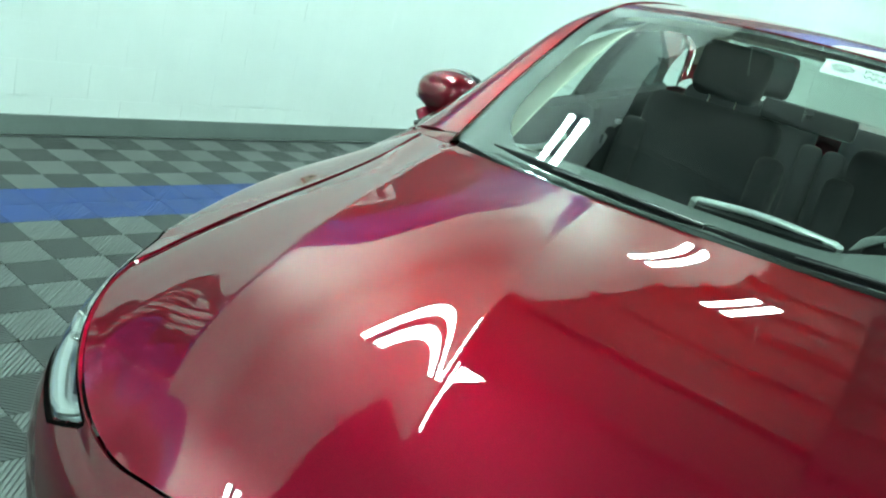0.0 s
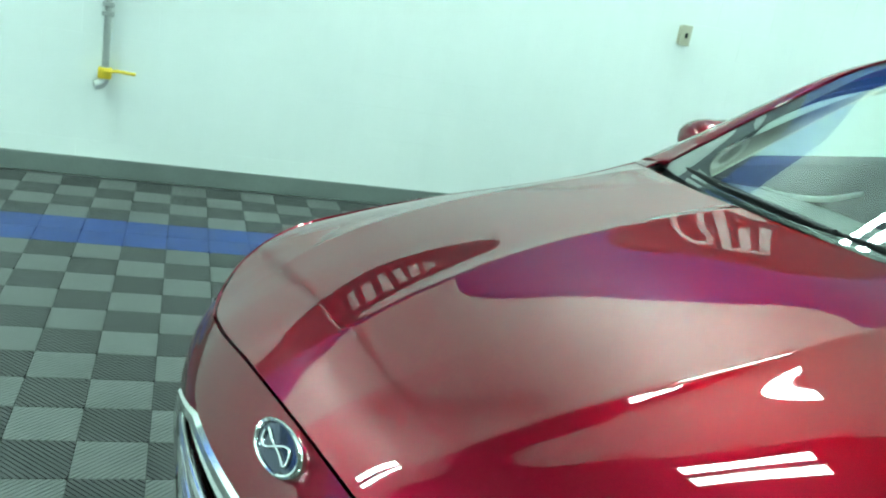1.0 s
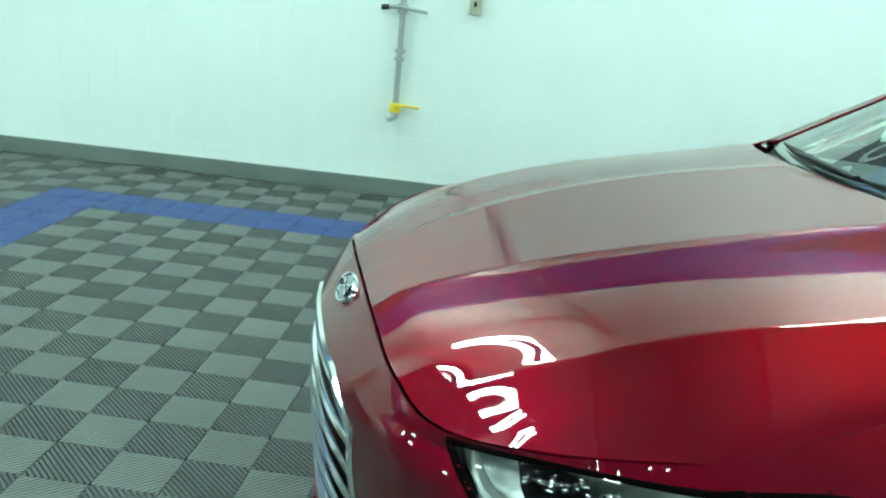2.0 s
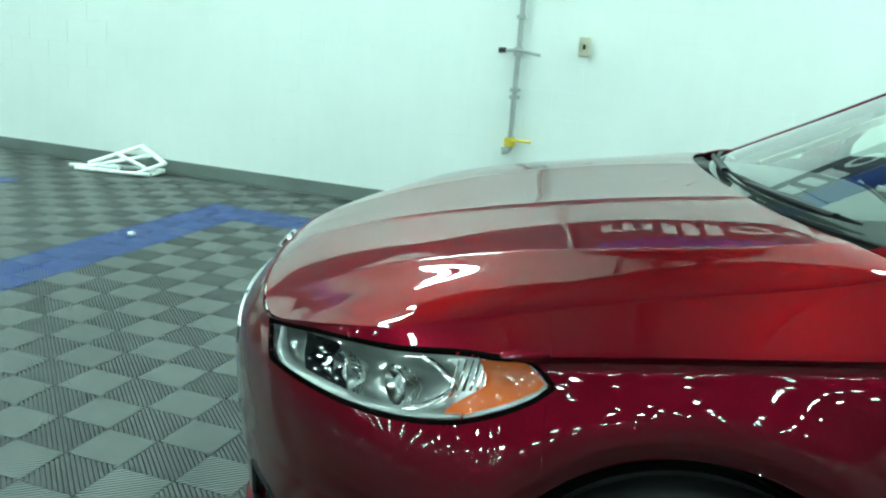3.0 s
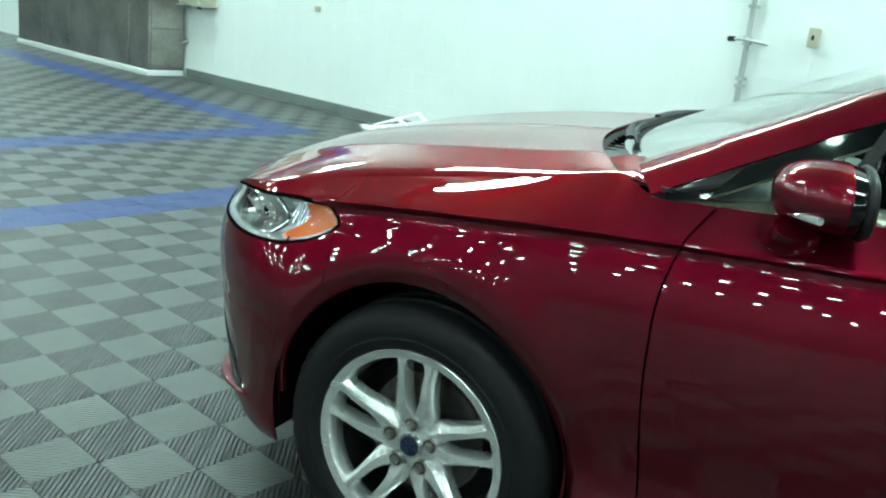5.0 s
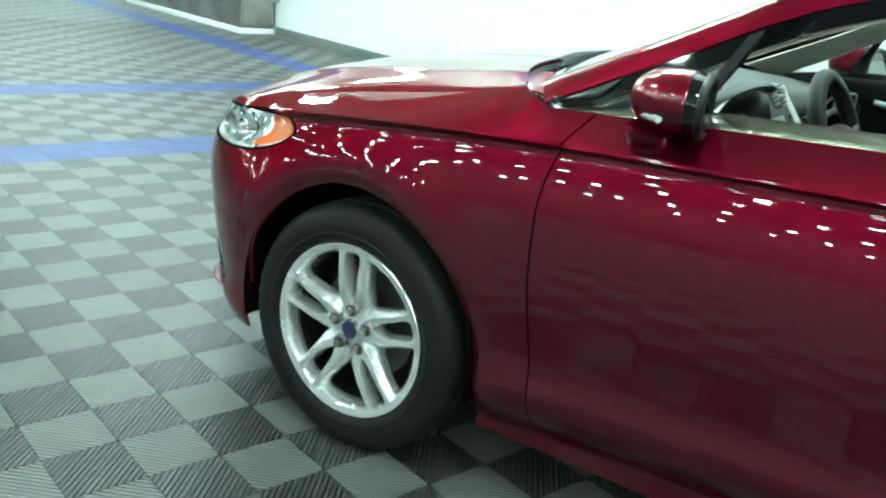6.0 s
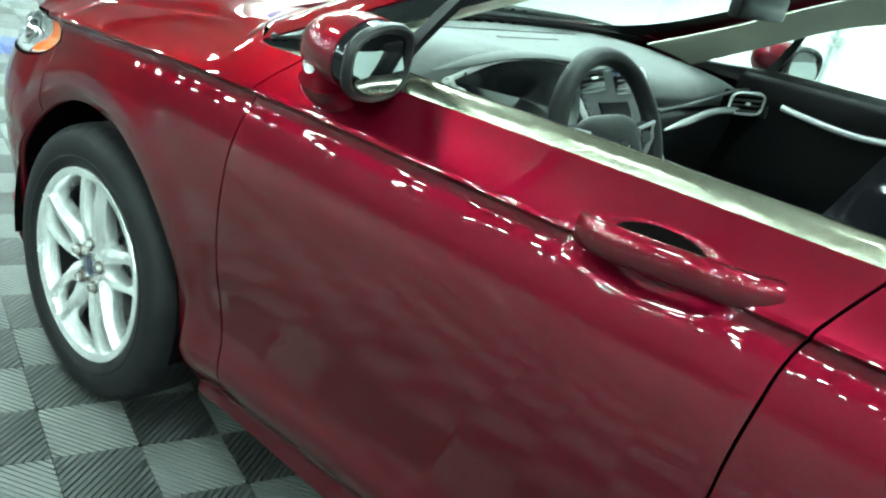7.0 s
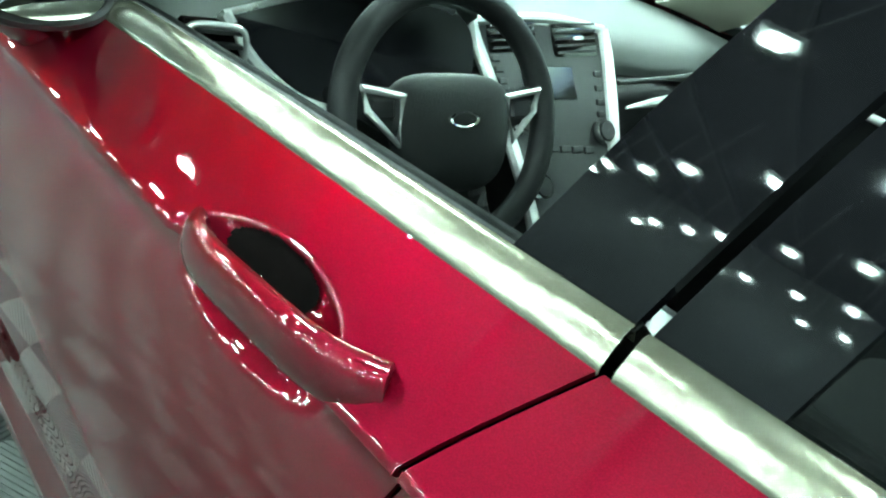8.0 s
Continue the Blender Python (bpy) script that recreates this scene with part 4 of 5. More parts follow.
# ---- headlamps
def headlamp(side):
    U, H = lamp_grid(40, 16)
    P = skin(U, H)
    N = normals(P)
    if N[20, 8, 1] < 0:
        N = -N
    S = np.array([1, side, 1.0])
    flip = side < 0
    a = np.linspace(0, 1, 40)[:, None]
    b = np.linspace(0, 1, 16)[None, :]

    def spot(a, b, off):
        """A point behind the cover: a along the lamp, b from its lower to its upper edge, off its depth."""
        a, b, off = np.broadcast_arrays(np.asarray(a, float), np.asarray(b, float), np.asarray(off, float))
        ii, jj = np.clip(a, 0, 1) * 39, np.clip(b, 0, 1) * 15
        i0, j0 = np.clip(ii.astype(int), 0, 38), np.clip(jj.astype(int), 0, 14)
        fi, fj = (ii - i0)[..., None], (jj - j0)[..., None]
        w = lambda Q: Q[i0, j0] * (1 - fi) * (1 - fj) + Q[i0 + 1, j0] * fi * (1 - fj) + Q[i0, j0 + 1] * (1 - fi) * fj + Q[i0 + 1, j0 + 1] * fi * fj
        return w(P) - w(N) * off[..., None]

    def patch(left_edge, right_edge, b0, b1, off, n=16, m=12):
        """A sheet between two edges given as (b, a) pairs."""
        bb = np.linspace(b0, b1, m)[None, :]
        l, q = smooth_curve(left_edge, bb), smooth_curve(right_edge, bb)
        k = np.linspace(0, 1, n)[:, None]
        return spot(l + (q - l) * k, bb + 0 * k, off)

    def placed_at(data, c, d):
        rot = Vector(d).normalized().to_track_quat("Y", "Z").to_matrix()
        out = ([Vector(c) + rot @ Vector(p) for p in data[0]], data[1])
        return out if side > 0 else mirrored(out)

    depth = 0.065 * np.sin(np.pi * np.clip(a * 0.86 + 0.08, 0, 1)) ** 0.6 * np.sin(np.pi * b) ** 0.5
    lamp = part("headlamp", sheet((P - N * (depth[..., None] + 0.004)) * S, not flip), SATIN, car, "clear headlamp with chrome bowls and amber marker")
    dome = 0.010 * (np.sin(np.pi * a) * np.sin(np.pi * b)) ** 0.5
    cover = part("lamp_cover", sheet((P + N * (dome[..., None] + 0.001)) * S, not flip), LENS_GLASS, lamp, "clear plastic lamp cover")
    cover.visible_shadow = False
    U2, H2 = lamp_grid(60, 24)
    Q = skin(U2, H2)
    ring = np.concatenate([Q[:, 0], Q[-1, 1:], Q[-2::-1, -1], Q[0, -2:0:-1]])
    part("lamp_seal", tube(ring * S, 0.0062, 8, closed=True), CAVITY, lamp)
    # silver lining round the front end and along the lower edge
    k = np.linspace(0, 1, 44)
    la, lb = np.interp(k, (0, 0.22, 0.30, 1), (0.035, 0.035, 0.06, 0.60)), np.interp(k, (0, 0.22, 0.30, 1), (0.93, 0.30, 0.13, 0.10))
    part("silver_liner", tube(spot(la, lb, 0.010) * S, [0.0105 * min(1, 0.35 + 3 * q, 0.35 + 5 * (1 - q)) for q in k], 8, squash=(1.1, 0.8)), SATIN, lamp, "satin silver inner liner")
    part("inner_bezel", shell(patch([(0, 0.09), (1, 0.09)], [(0, 0.26), (1, 0.22)], 0.18, 0.86, 0.030) * S, 0.004, not flip), BLACK_GLOSS, lamp, "black inner bezel")
    # clear ribbed reflector behind the fin and the amber marker beyond it
    part("rib_reflector", shell(patch([(0, 0.52), (0.5, 0.60), (1, 0.54)], [(0, 0.70), (1, 0.80)], 0.10, 0.93, 0.020) * S, 0.004, not flip), LAMP_BOWL, lamp, "clear ribbed reflector")
    for i in range(9):
        q = 0.575 + 0.021 * i
        part("reflector_rib", tube(spot(np.full(8, q) + np.linspace(-0.015, 0.01, 8), np.linspace(0.45, 0.88, 8), 0.017) * S, 0.0026, 6), CHROME, lamp)
    part("amber_marker", shell(patch([(0, 0.53), (0.25, 0.57), (0.5, 0.665), (0.75, 0.66), (1, 0.62)], [(0, 0.78), (0.25, 0.90), (0.5, 0.955), (0.75, 0.93), (1, 0.83)], 0.10, 0.86, 0.010, 24, 14) * S,
                               0.004, not flip), AMBER, lamp, "orange side marker")
    rim_a = np.concatenate([np.linspace(0.60, 0.90, 12), np.linspace(0.92, 0.965, 5), np.linspace(0.95, 0.84, 6)])
    rim_b = np.concatenate([np.linspace(0.06, 0.16, 12), np.linspace(0.22, 0.55, 5), np.linspace(0.72, 0.93, 6)])
    part("marker_rim", tube(spot(rim_a, rim_b, 0.008) * S, 0.0045, 8), SATIN, lamp)
    # bent chrome fin between the bowls and the marker
    fin = polyline([(0.49, 0.94), (0.545, 0.72), (0.575, 0.50), (0.52, 0.28), (0.44, 0.13)], 22)
    part("chrome_fin", tube(spot(fin[:, 0], fin[:, 1], 0.008) * S, 0.0062, 8), CHROME, lamp, "bent chrome fin")
    for a0, b0, r, nm in ((0.29, 0.54, 0.043, "projector_bowl"), (0.44, 0.56, 0.036, "beam_bowl")):
        c = spot(a0, b0, 0.034)
        d = N[int(a0 * 39), 8]
        d = (d[0] * 0.6 - 0.5, d[1] * 0.6, 0)
        bowl = part(nm, placed_at(revolve([(0.026, r), (0.028, r * 0.93), (0.010, r * 0.72), (-0.018, r * 0.46), (-0.02, 0.0005)], 32), c, d), CHROME, lamp, "chrome lamp bowl")
        ball = data_of_sphere(r * 0.46)
        part("bulb_lens", placed_at(([(p[0], p[1] + 0.004, p[2]) for p in ball[0]], ball[1]), c, d), LENS_BALL, bowl, "clear bulb lens")
        for i in range(-3, 4):
            half = r * math.sqrt(1 - (i / 4) ** 2) * 0.9
            part("bowl_flute", placed_at(tube([(i * r / 4, 0.012 - 0.004 * abs(i), -half), (i * r / 4, -0.008, 0), (i * r / 4, 0.012 - 0.004 * abs(i), half)], 0.0016, 6), c, d), CHROME, bowl)


def data_of_sphere(r, u=16, v=10):
    bm = bmesh.new()
    bmesh.ops.create_uvsphere(bm, u_segments=u, v_segments=v, radius=r)
    return data_of(bm)


LENS_BALL = Nodes("bulb_glass", (0.85, 0.88, 0.88), 0.03, 0.6, Coat_Weight=1.0).mat
headlamp(-1)
headlamp(1)

# ---- grille: dark mouth, chrome bars, chrome edge
uu = np.linspace(-0.30, 0.30, 41)


def front_line(h, k=1.0, back=0.0):
    pts = []
    for q in uu:
        p = skin(abs(q) * k, h)
        pts.append((p[0] + back, math.copysign(p[1], q) if q else 0.0, p[2]))
    return pts


hs = np.linspace(0.19, 0.70, 20)
P = np.array([front_line(h, 1.05, 0.06) for h in hs])
grille = part("grille", sheet(P), CAVITY, car, "wide grille with chrome bars")
for h, k in ((0.685, 0.72), (0.635, 0.90), (0.585, 0.95), (0.535, 0.97), (0.485, 0.93), (0.435, 0.87), (0.39, 0.80)):
    part("grille_bar", tube(front_line(h, k, 0.010), 0.013, 8, squash=(1.0, 0.75)), CHROME, grille, "bright chrome grille bar")
rim = []
for (a, b), (c, d) in zip(GRILLE[1:-1], GRILLE[2:]):
    for t in np.linspace(0, 1, 8)[:-1]:
        rim.append((a + (c - a) * t, b + (d - b) * t))
outline = [(skin(max(a, 0), b) * np.array([1, 1, 1])) for a, b in rim]
full = [tuple(p) for p in outline] + [(p[0], -p[1], p[2]) for p in reversed(outline)]
part("grille_surround", tube(full, 0.011, 8, closed=True), CHROME, grille)
for side in (-1, 1):
    ring = []
    for (a, b), (c, d) in zip(fog, fog[1:] + fog[:1]):
        for t in np.linspace(0, 1, 7)[:-1]:
            ring.append(skin(a + (c - a) * t, b + (d - b) * t) * np.array([1, side, 1]))
    inlet = part("fog_inlet", tube(ring, 0.010, 8, closed=True), BLACK_TRIM, car, "black lower inlet")
    U, H = np.meshgrid(np.linspace(0.38, 0.78, 18), np.linspace(0.265, 0.47, 10), indexing="ij")
    part("inlet_back", sheet((skin(U, H) - np.array([-0.03, 0.03, 0])) * np.array([1, side, 1]), side > 0), CAVITY, inlet)
    for h in (0.335, 0.365, 0.395):
        pts = [(skin(q, h - 0.36 * (q - 0.55)) - np.array([-0.012, 0.008, 0])) * np.array([1, side, 1]) for q in np.linspace(0.44, 0.67, 10)]
        part("inlet_slat", tube(pts, 0.006, 6), BLACK_TRIM, inlet)
    lip = [(skin(q, 0.225 + 0.11 * max(0, q - 0.3)) + np.array([-0.008, 0.006, 0])) * np.array([1, side, 1]) for q in np.linspace(0.1, 0.80, 26)]
    part("splitter", tube(lip, [0.021 * min(1, (25 - i) / 9 + 0.12) for i in range(26)], 10, squash=(1.2, 0.7)), PAINT, inlet)
    tip = [(skin(q, 0.292 - 0.30 * (q - 0.74)) + np.array([-0.002, 0.004, 0])) * np.array([1, side, 1]) for q in np.linspace(0.69, 0.765, 6)]
    part("inlet_accent", tube(tip, 0.0045, 6), CHROME, inlet)

# ---- nose badge: plain oval in a chrome rim
bdir = Vector((-0.80, 0, 0.60)).normalized()
brot = bdir.to_track_quat("Y", "Z").to_matrix()


def oval(rx, rz, profile, steps=40):
    v, f = revolve(profile, steps)
    return [(p[0] * rx, p[1], p[2] * rz) for p in v], f


def placed(data, rot, c, mirror=False):
    v, f = data
    return [tuple(Vector(c) + rot @ Vector(p)) for p in v], f


c = Vector((-0.836, 0.0, 0.772)) + bdir * 0.005
badge = part("badge", placed(oval(0.066, 0.028, [(-0.012, 1.02), (0.004, 1.02), (0.009, 0.99), (0.011, 0.93), (0.010, 0.86), (0.006, 0.82)]), brot, c), CHROME, car, "chrome-rimmed oval nose badge")
part("badge_face", placed(oval(0.066, 0.028, [(0.007, 0.84), (0.0085, 0.5), (0.009, 0.001)]), brot, c), BLUE_BADGE, badge, "dark blue enamel face")
mark = [(0.040 * math.cos(t), 0.0095, 0.013 * math.sin(2 * t) * 0.6 + 0.004 * math.cos(3 * t)) for t in np.linspace(0, 2 * math.pi, 40)[:-1]]
part("badge_mark", placed(tube(mark, 0.0022, 6, closed=True), brot, c), CHROME, badge)

# ---- wheels
def wheel(cx, side):
    """Alloy wheel with five twin spokes; outer face towards side."""
    m = Matrix.Translation((cx, side * 0.795, 0.3265)) @ (Matrix.Identity(4) if side > 0 else Matrix.Rotation(math.pi, 4, "Z"))
    rim_p = [(-0.10, 0.205), (-0.105, 0.228), (-0.095, 0.231), (-0.08, 0.212), (-0.02, 0.196), (0.06, 0.204), (0.088, 0.212),
             (0.096, 0.219), (0.104, 0.226), (0.110, 0.229), (0.113, 0.227), (0.1115, 0.221), (0.109, 0.209), (0.104, 0.206), (0.094, 0.203), (0.04, 0.197)]
    w = part("wheel", revolve([(a, b * 1.022) for a, b in rim_p], 72), ALLOY, car, "silver alloy wheel with five twin spokes", at=m)
    # tyre with shoulder notches and ring grooves
    prof = [(-0.088, 0.222), (-0.112, 0.245), (-0.119, 0.280), (-0.112, 0.310), (-0.096, 0.326), (-0.060, 0.332), (-0.056, 0.325), (-0.046, 0.325),
            (-0.042, 0.333), (-0.006, 0.333), (-0.004, 0.325), (0.006, 0.325), (0.008, 0.333), (0.042, 0.333), (0.046, 0.325), (0.056, 0.325),
            (0.060, 0.332), (0.090, 0.328), (0.104, 0.320), (0.113, 0.308), (0.1155, 0.300), (0.119, 0.290), (0.120, 0.275), (0.118, 0.262),
            (0.1195, 0.258), (0.117, 0.250), (0.112, 0.240), (0.100, 0.228), (0.088, 0.222)]
    steps = 192
    v, f = revolve(prof, steps)
    v = np.array(v).reshape(steps, len(prof), 3)
    for k in range(0, steps, 4):
        for i in (17, 18):
            v[k, i, 0] *= 0.990
            v[k, i, 2] *= 0.990
            v[k, i, 1] -= 0.0015
    v[..., 2] = np.maximum(v[..., 2], -0.3263)      # flattened where it bears on the floor
    part("tyre", (v.reshape(-1, 3), f), RUBBER, w, "black road tyre", sharp=28)
    for s in range(5):
        a = radians(90 + 72 * s)
        e, t = np.array([math.cos(a), 0, math.sin(a)]), np.array([-math.sin(a), 0, math.cos(a)])
        for q in (-1, 1):
            rows = []
            for r in (0.045, 0.065, 0.078, 0.086, 0.094, 0.110, 0.130, 0.155, 0.180, 0.192, 0.199, 0.204, 0.208, 0.214):
                k = (r - 0.045) / 0.169
                inner = smooth_curve([(0.045, 0.0), (0.078, 0.0), (0.086, 0.005), (0.094, 0.010), (0.110, 0.0145), (0.155, 0.0195), (0.192, 0.0215), (0.199, 0.019), (0.204, 0.013), (0.208, 0.004), (0.214, 0.0)], r)
                outer = smooth_curve([(0.045, 0.033), (0.065, 0.047), (0.078, 0.0505), (0.094, 0.049), (0.130, 0.0475), (0.180, 0.0490), (0.192, 0.0515), (0.199, 0.056), (0.204, 0.064), (0.208, 0.078), (0.214, 0.110)], r)
                off, half = q * (inner + outer) / 2, (outer - inner) / 2
                y = 0.090 + 0.012 * math.sin(math.pi * min(1, k * 0.9)) + 0.010 * k
                c = (e * r + t * off) * 1.037
                sec = [(-1.0, -0.040), (-1.0, -0.006), (-0.86, 0.003), (0.15, 0.005), (0.30, 0.003), (0.92, -0.011), (1.0, -0.016), (1.0, -0.040)]
                rows.append([c + t * (half * a2 * q) + np.array([0, y + b2, 0]) for a2, b2 in sec])
            part("spoke", sheet(np.array(rows), q > 0), ALLOY, w, sharp=18)
        v, f = revolve([(0.098, 0.0001), (0.100, 0.0085), (0.092, 0.0110), (0.07, 0.0110)], 6)
        c = e * 0.054
        part("wheel_nut", ([(p[0] + c[0], p[1] + 0.012, p[2] + c[2]) for p in v], f), DISC, w, "steel wheel nut")
        v, f = revolve([(0.0985, 0.0165), (0.1005, 0.0150), (0.0985, 0.0135), (0.0985, 0.0005)], 20)
        part("nut_seat", ([(p[0] + c[0], p[1] + 0.001, p[2] + c[2]) for p in v], f), RUST, w)
    part("hub", revolve([(0.03, 0.070), (0.072, 0.070), (0.086, 0.062), (0.090, 0.040), (0.090, 0.030), (0.090, 0.0005)], 40), ALLOY, w)
    cap = part("centre_cap", revolve([(0.088, 0.030), (0.096, 0.029), (0.099, 0.026), (0.099, 0.024)], 32), CHROME, w)
    part("cap_face", revolve([(0.0985, 0.0245), (0.1005, 0.012), (0.101, 0.0003)], 32), BLUE_BADGE, cap, "dark blue cap face")
    # inner barrel takes the tyre black to paint the shade behind the spokes
    part("barrel_shade", revolve([(0.075, 0.1945), (-0.02, 0.1935), (-0.03, 0.185), (-0.03, 0.02)], 48), RUBBER, w, "inner barrel with its shade painted in as black")
    part("brake_disc", revolve([(-0.01, 0.06), (0.012, 0.062), (0.018, 0.08), (0.020, 0.148), (-0.004, 0.150), (-0.004, 0.06)], 48), DARK_STEEL, w, "dark steel brake disc")
    v, f = data_of(box(-0.05, 0.05, 0.0, 0.055, 0.10, 0.165, 0.012))
    part("brake_caliper", (v, f), RUST, w)
    return w


for cx in (0.0, 2.85):
    for side in (-1, 1):
        wheel(cx + 0.025, side)
        # wheel-arch liner and rolled lip
        ang = np.linspace(-0.25, math.pi + 0.25, 50)
        ys = np.linspace(0.45, 0.897, 6)
        A = np.stack([cx + 0.02 + 0.378 * np.cos(ang)[:, None] + 0 * ys, side * (ys[None, :] + 0 * ang[:, None]), ARCH_Z + 0.378 * np.sin(ang)[:, None] + 0 * ys], -1)
        part("arch_liner", sheet(A, side < 0), CAVITY, car)
        fan = [(cx + 0.02 + 0.40 * math.cos(q), side * 0.46, ARCH_Z + 0.40 * math.sin(q)) for q in np.linspace(-0.55, math.pi + 0.55, 30)]
        part("arch_panel", (fan + [(p[0], side * 0.45, p[2]) for p in fan], [tuple(range(30)), tuple(range(59, 29, -1))]), CAVITY, car, smooth=False)
        lip = []
        for t in np.linspace(-0.12 if cx == 0 else 0.0, math.pi, 60):
            x, z = cx + 0.02 + 0.371 * math.cos(t), max(ARCH_Z + 0.371 * math.sin(t), 0.17)
            p = skin(at_x(x), z)
            lip.append((x, side * (p[1] - 0.006), z))
        part("arch_lip", tube(lip, 0.008, 8), PAINT, car)

# ---- glasshouse trim
def belt(x):
    return edge_top(at_x(np.asarray(x, float)))


def frame_at(x):
    return np.stack([np.asarray(x, float), np.interp(x, FRAME[:, 0], FRAME[:, 1]), np.interp(x, FRAME[:, 0], FRAME[:, 2])], -1)


def side_pane(x_low, x_high, n, m, k0=0.0, k1=1.0, inset=0.0):
    a = np.linspace(0, 1, n)[:, None]
    k = np.linspace(k0, k1, m)[None, :]
    x = (x_low[0] + (x_low[1] - x_low[0]) * a) * (1 - k) + (x_high[0] + (x_high[1] - x_high[0]) * a) * k
    B, F = belt(x) + np.array([0, -0.014, 0.018]), frame_at(x)
    P = B * (1 - k[..., None]) + F * k[..., None]
    P[..., 1] += 0.018 * np.sin(np.pi * k) - inset
    return P


for side in (-1, 1):
    S = np.array([1, side, 1])
    flip = side < 0
    for x0, x1, nm in ((0.452, 1.618, "belt_trim"), (1.628, 2.72, "belt_trim")):
        xs = np.linspace(x0, x1, 40)
        E = belt(xs)
        tip = np.clip((xs - 0.44) / 0.34, 0.10, 1)[:, None]
        edge = lambda y, z: E + np.stack([0 * xs, y + 0 * xs, (z * tip)[:, 0]], -1)
        rows = np.stack([edge(0.001, -0.004), edge(0.005, 0.0), edge(0.004, 0.006), edge(-0.003, 0.018), edge(-0.011, 0.029), edge(-0.016, 0.031), edge(-0.020, 0.018)], 1)
        trim = part("belt_trim", sheet(rows * S, not flip), BELT, car, "bright chrome strip along the window sill", sharp=50)
        rows = np.stack([edge(-0.016, 0.026), edge(-0.024, 0.030), edge(-0.036, 0.020), edge(-0.038, -0.03)], 1)
        part("window_seal", sheet(rows * S, not flip), BLACK_TRIM, trim, "black rubber window seal", sharp=60)
    # black window frame under the roof rail
    inner = FRAME + np.array([0.022, 0.004, -0.030])
    part("window_frame", shell(between(FRAME + np.array([0, 0.002, 0]), inner, 5) * S, 0.006, flip), BLACK_GLOSS, car, "gloss black window frame")
    # black corner panel, small fixed pane and its bar
    part("corner_panel", shell(side_pane((0.47, 0.55), (0.52, 0.62), 8, 6, 0.0, 0.98) * S, 0.006, not flip), BLACK_TRIM, car)
    q = part("quarter_pane", sheet(side_pane((0.55, 0.755), (0.62, 0.845), 8, 8) * S, not flip), GLASS, car, "small fixed window pane")
    q.visible_shadow = False
    bar = side_pane((0.755, 0.785), (0.845, 0.872), 3, 12)
    part("window_bar", shell(bar * S, 0.014, not flip), BLACK_TRIM, car)
    part("pillar_cover", shell(side_pane((1.502, 1.612), (1.63, 1.715), 8, 12) * S, 0.01, not flip), BLACK_GLOSS, car, "gloss black door pillar cover")
    part("pillar_cover", shell(side_pane((1.626, 1.715), (1.728, 1.80), 8, 12) * S, 0.01, not flip), BLACK_GLOSS, car, "gloss black door pillar cover")
    q = part("rear_side_pane", sheet(side_pane((1.715, 2.70), (1.80, 2.60), 20, 10, inset=0.004) * S, not flip), DARK_GLASS, car, "dark tinted rear window pane")
    q.visible_shadow = False
    if side > 0:
        q = part("door_pane", sheet(side_pane((0.785, 1.502), (0.872, 1.63), 20, 10, inset=0.004) * S, not flip), GLASS, car, "closed passenger window")
        q.visible_shadow = False


def door_mirror(side):
    c = np.array([0.783, 0.893, 1.050])
    sq = lambda q, p: math.copysign(abs(q) ** p, q)

    def dome(x_cut, scale, front):
        """The rounded housing, cut off flat behind."""
        bm = bmesh.new()
        bmesh.ops.create_uvsphere(bm, u_segments=48, v_segments=28, radius=1)
        for v in bm.verts:
            x, y, z = v.co
            x = max(min(sq(x, 0.9) * 0.102, x_cut), front)
            y, z = sq(y, 0.78), sq(z, 0.80)
            v.co = (c[0] + x + 0.018 * y, side * (c[1] + y * 0.090 * scale),
                    c[2] + scale * z * (0.064 - 0.012 * max(0, y) - (0.010 if z < 0 else 0.0) * abs(y)))
        if side < 0:
            bmesh.ops.reverse_faces(bm, faces=bm.faces)
        return bm

    mir = part("door_mirror", dome(0.018, 1.0, -1.0), PAINT, car, "red door mirror with black rear housing")
    part("mirror_housing", dome(0.046, 0.965, -0.02), BLACK_GLOSS, mir, "gloss black rear housing")
    ring, glass = [], []
    for t in np.linspace(0, 2 * math.pi, 49)[:-1]:
        cy, cz = sq(math.cos(t), 0.62), sq(math.sin(t), 0.62)
        y, z = cy * 0.080, cz * (0.055 - 0.010 * max(0, cy))
        ring.append((c[0] + 0.047 + 0.017 * cy, side * (c[1] + y), c[2] + z))
        glass.append((c[0] + 0.050 + 0.016 * cy - 0.010 * cz, side * (c[1] + y * 0.88), c[2] + z * 0.86))
    part("mirror_rim", tube(ring, 0.009, 8, closed=True), BLACK_TRIM, mir)
    v = glass + [(c[0] + 0.050, side * c[1], c[2])]
    f = [(i, (i + 1) % 48, 48) if side > 0 else ((i + 1) % 48, i, 48) for i in range(48)]
    part("mirror_glass", (v, f), MIRROR, mir, "mirror glass")
    strip_pts = [(c[0] - 0.070 + 0.07 * q * q, side * (c[1] + 0.01 + 0.085 * q), c[2] - 0.026) for q in np.linspace(-0.6, 0.95, 12)]
    part("turn_signal", tube(strip_pts, 0.010, 8, squash=(0.8, 0.7)), LENS_BALL, mir, "clear turn signal strip")
    base = skin(at_x(0.72), 0.965)
    foot = polyline([(0.72, side * (base[1] - 0.02), 0.945), (0.725, side * 0.872, 0.958), (0.732, side * 0.900, 0.974), (0.740, side * 0.920, 0.995)], 12)
    part("mirror_foot", tube(foot, [0.040 - 0.006 * k for k in np.linspace(0, 1, 12)], 14, squash=(1.3, 0.75)), PAINT, mir)


door_mirror(-1)
door_mirror(1)

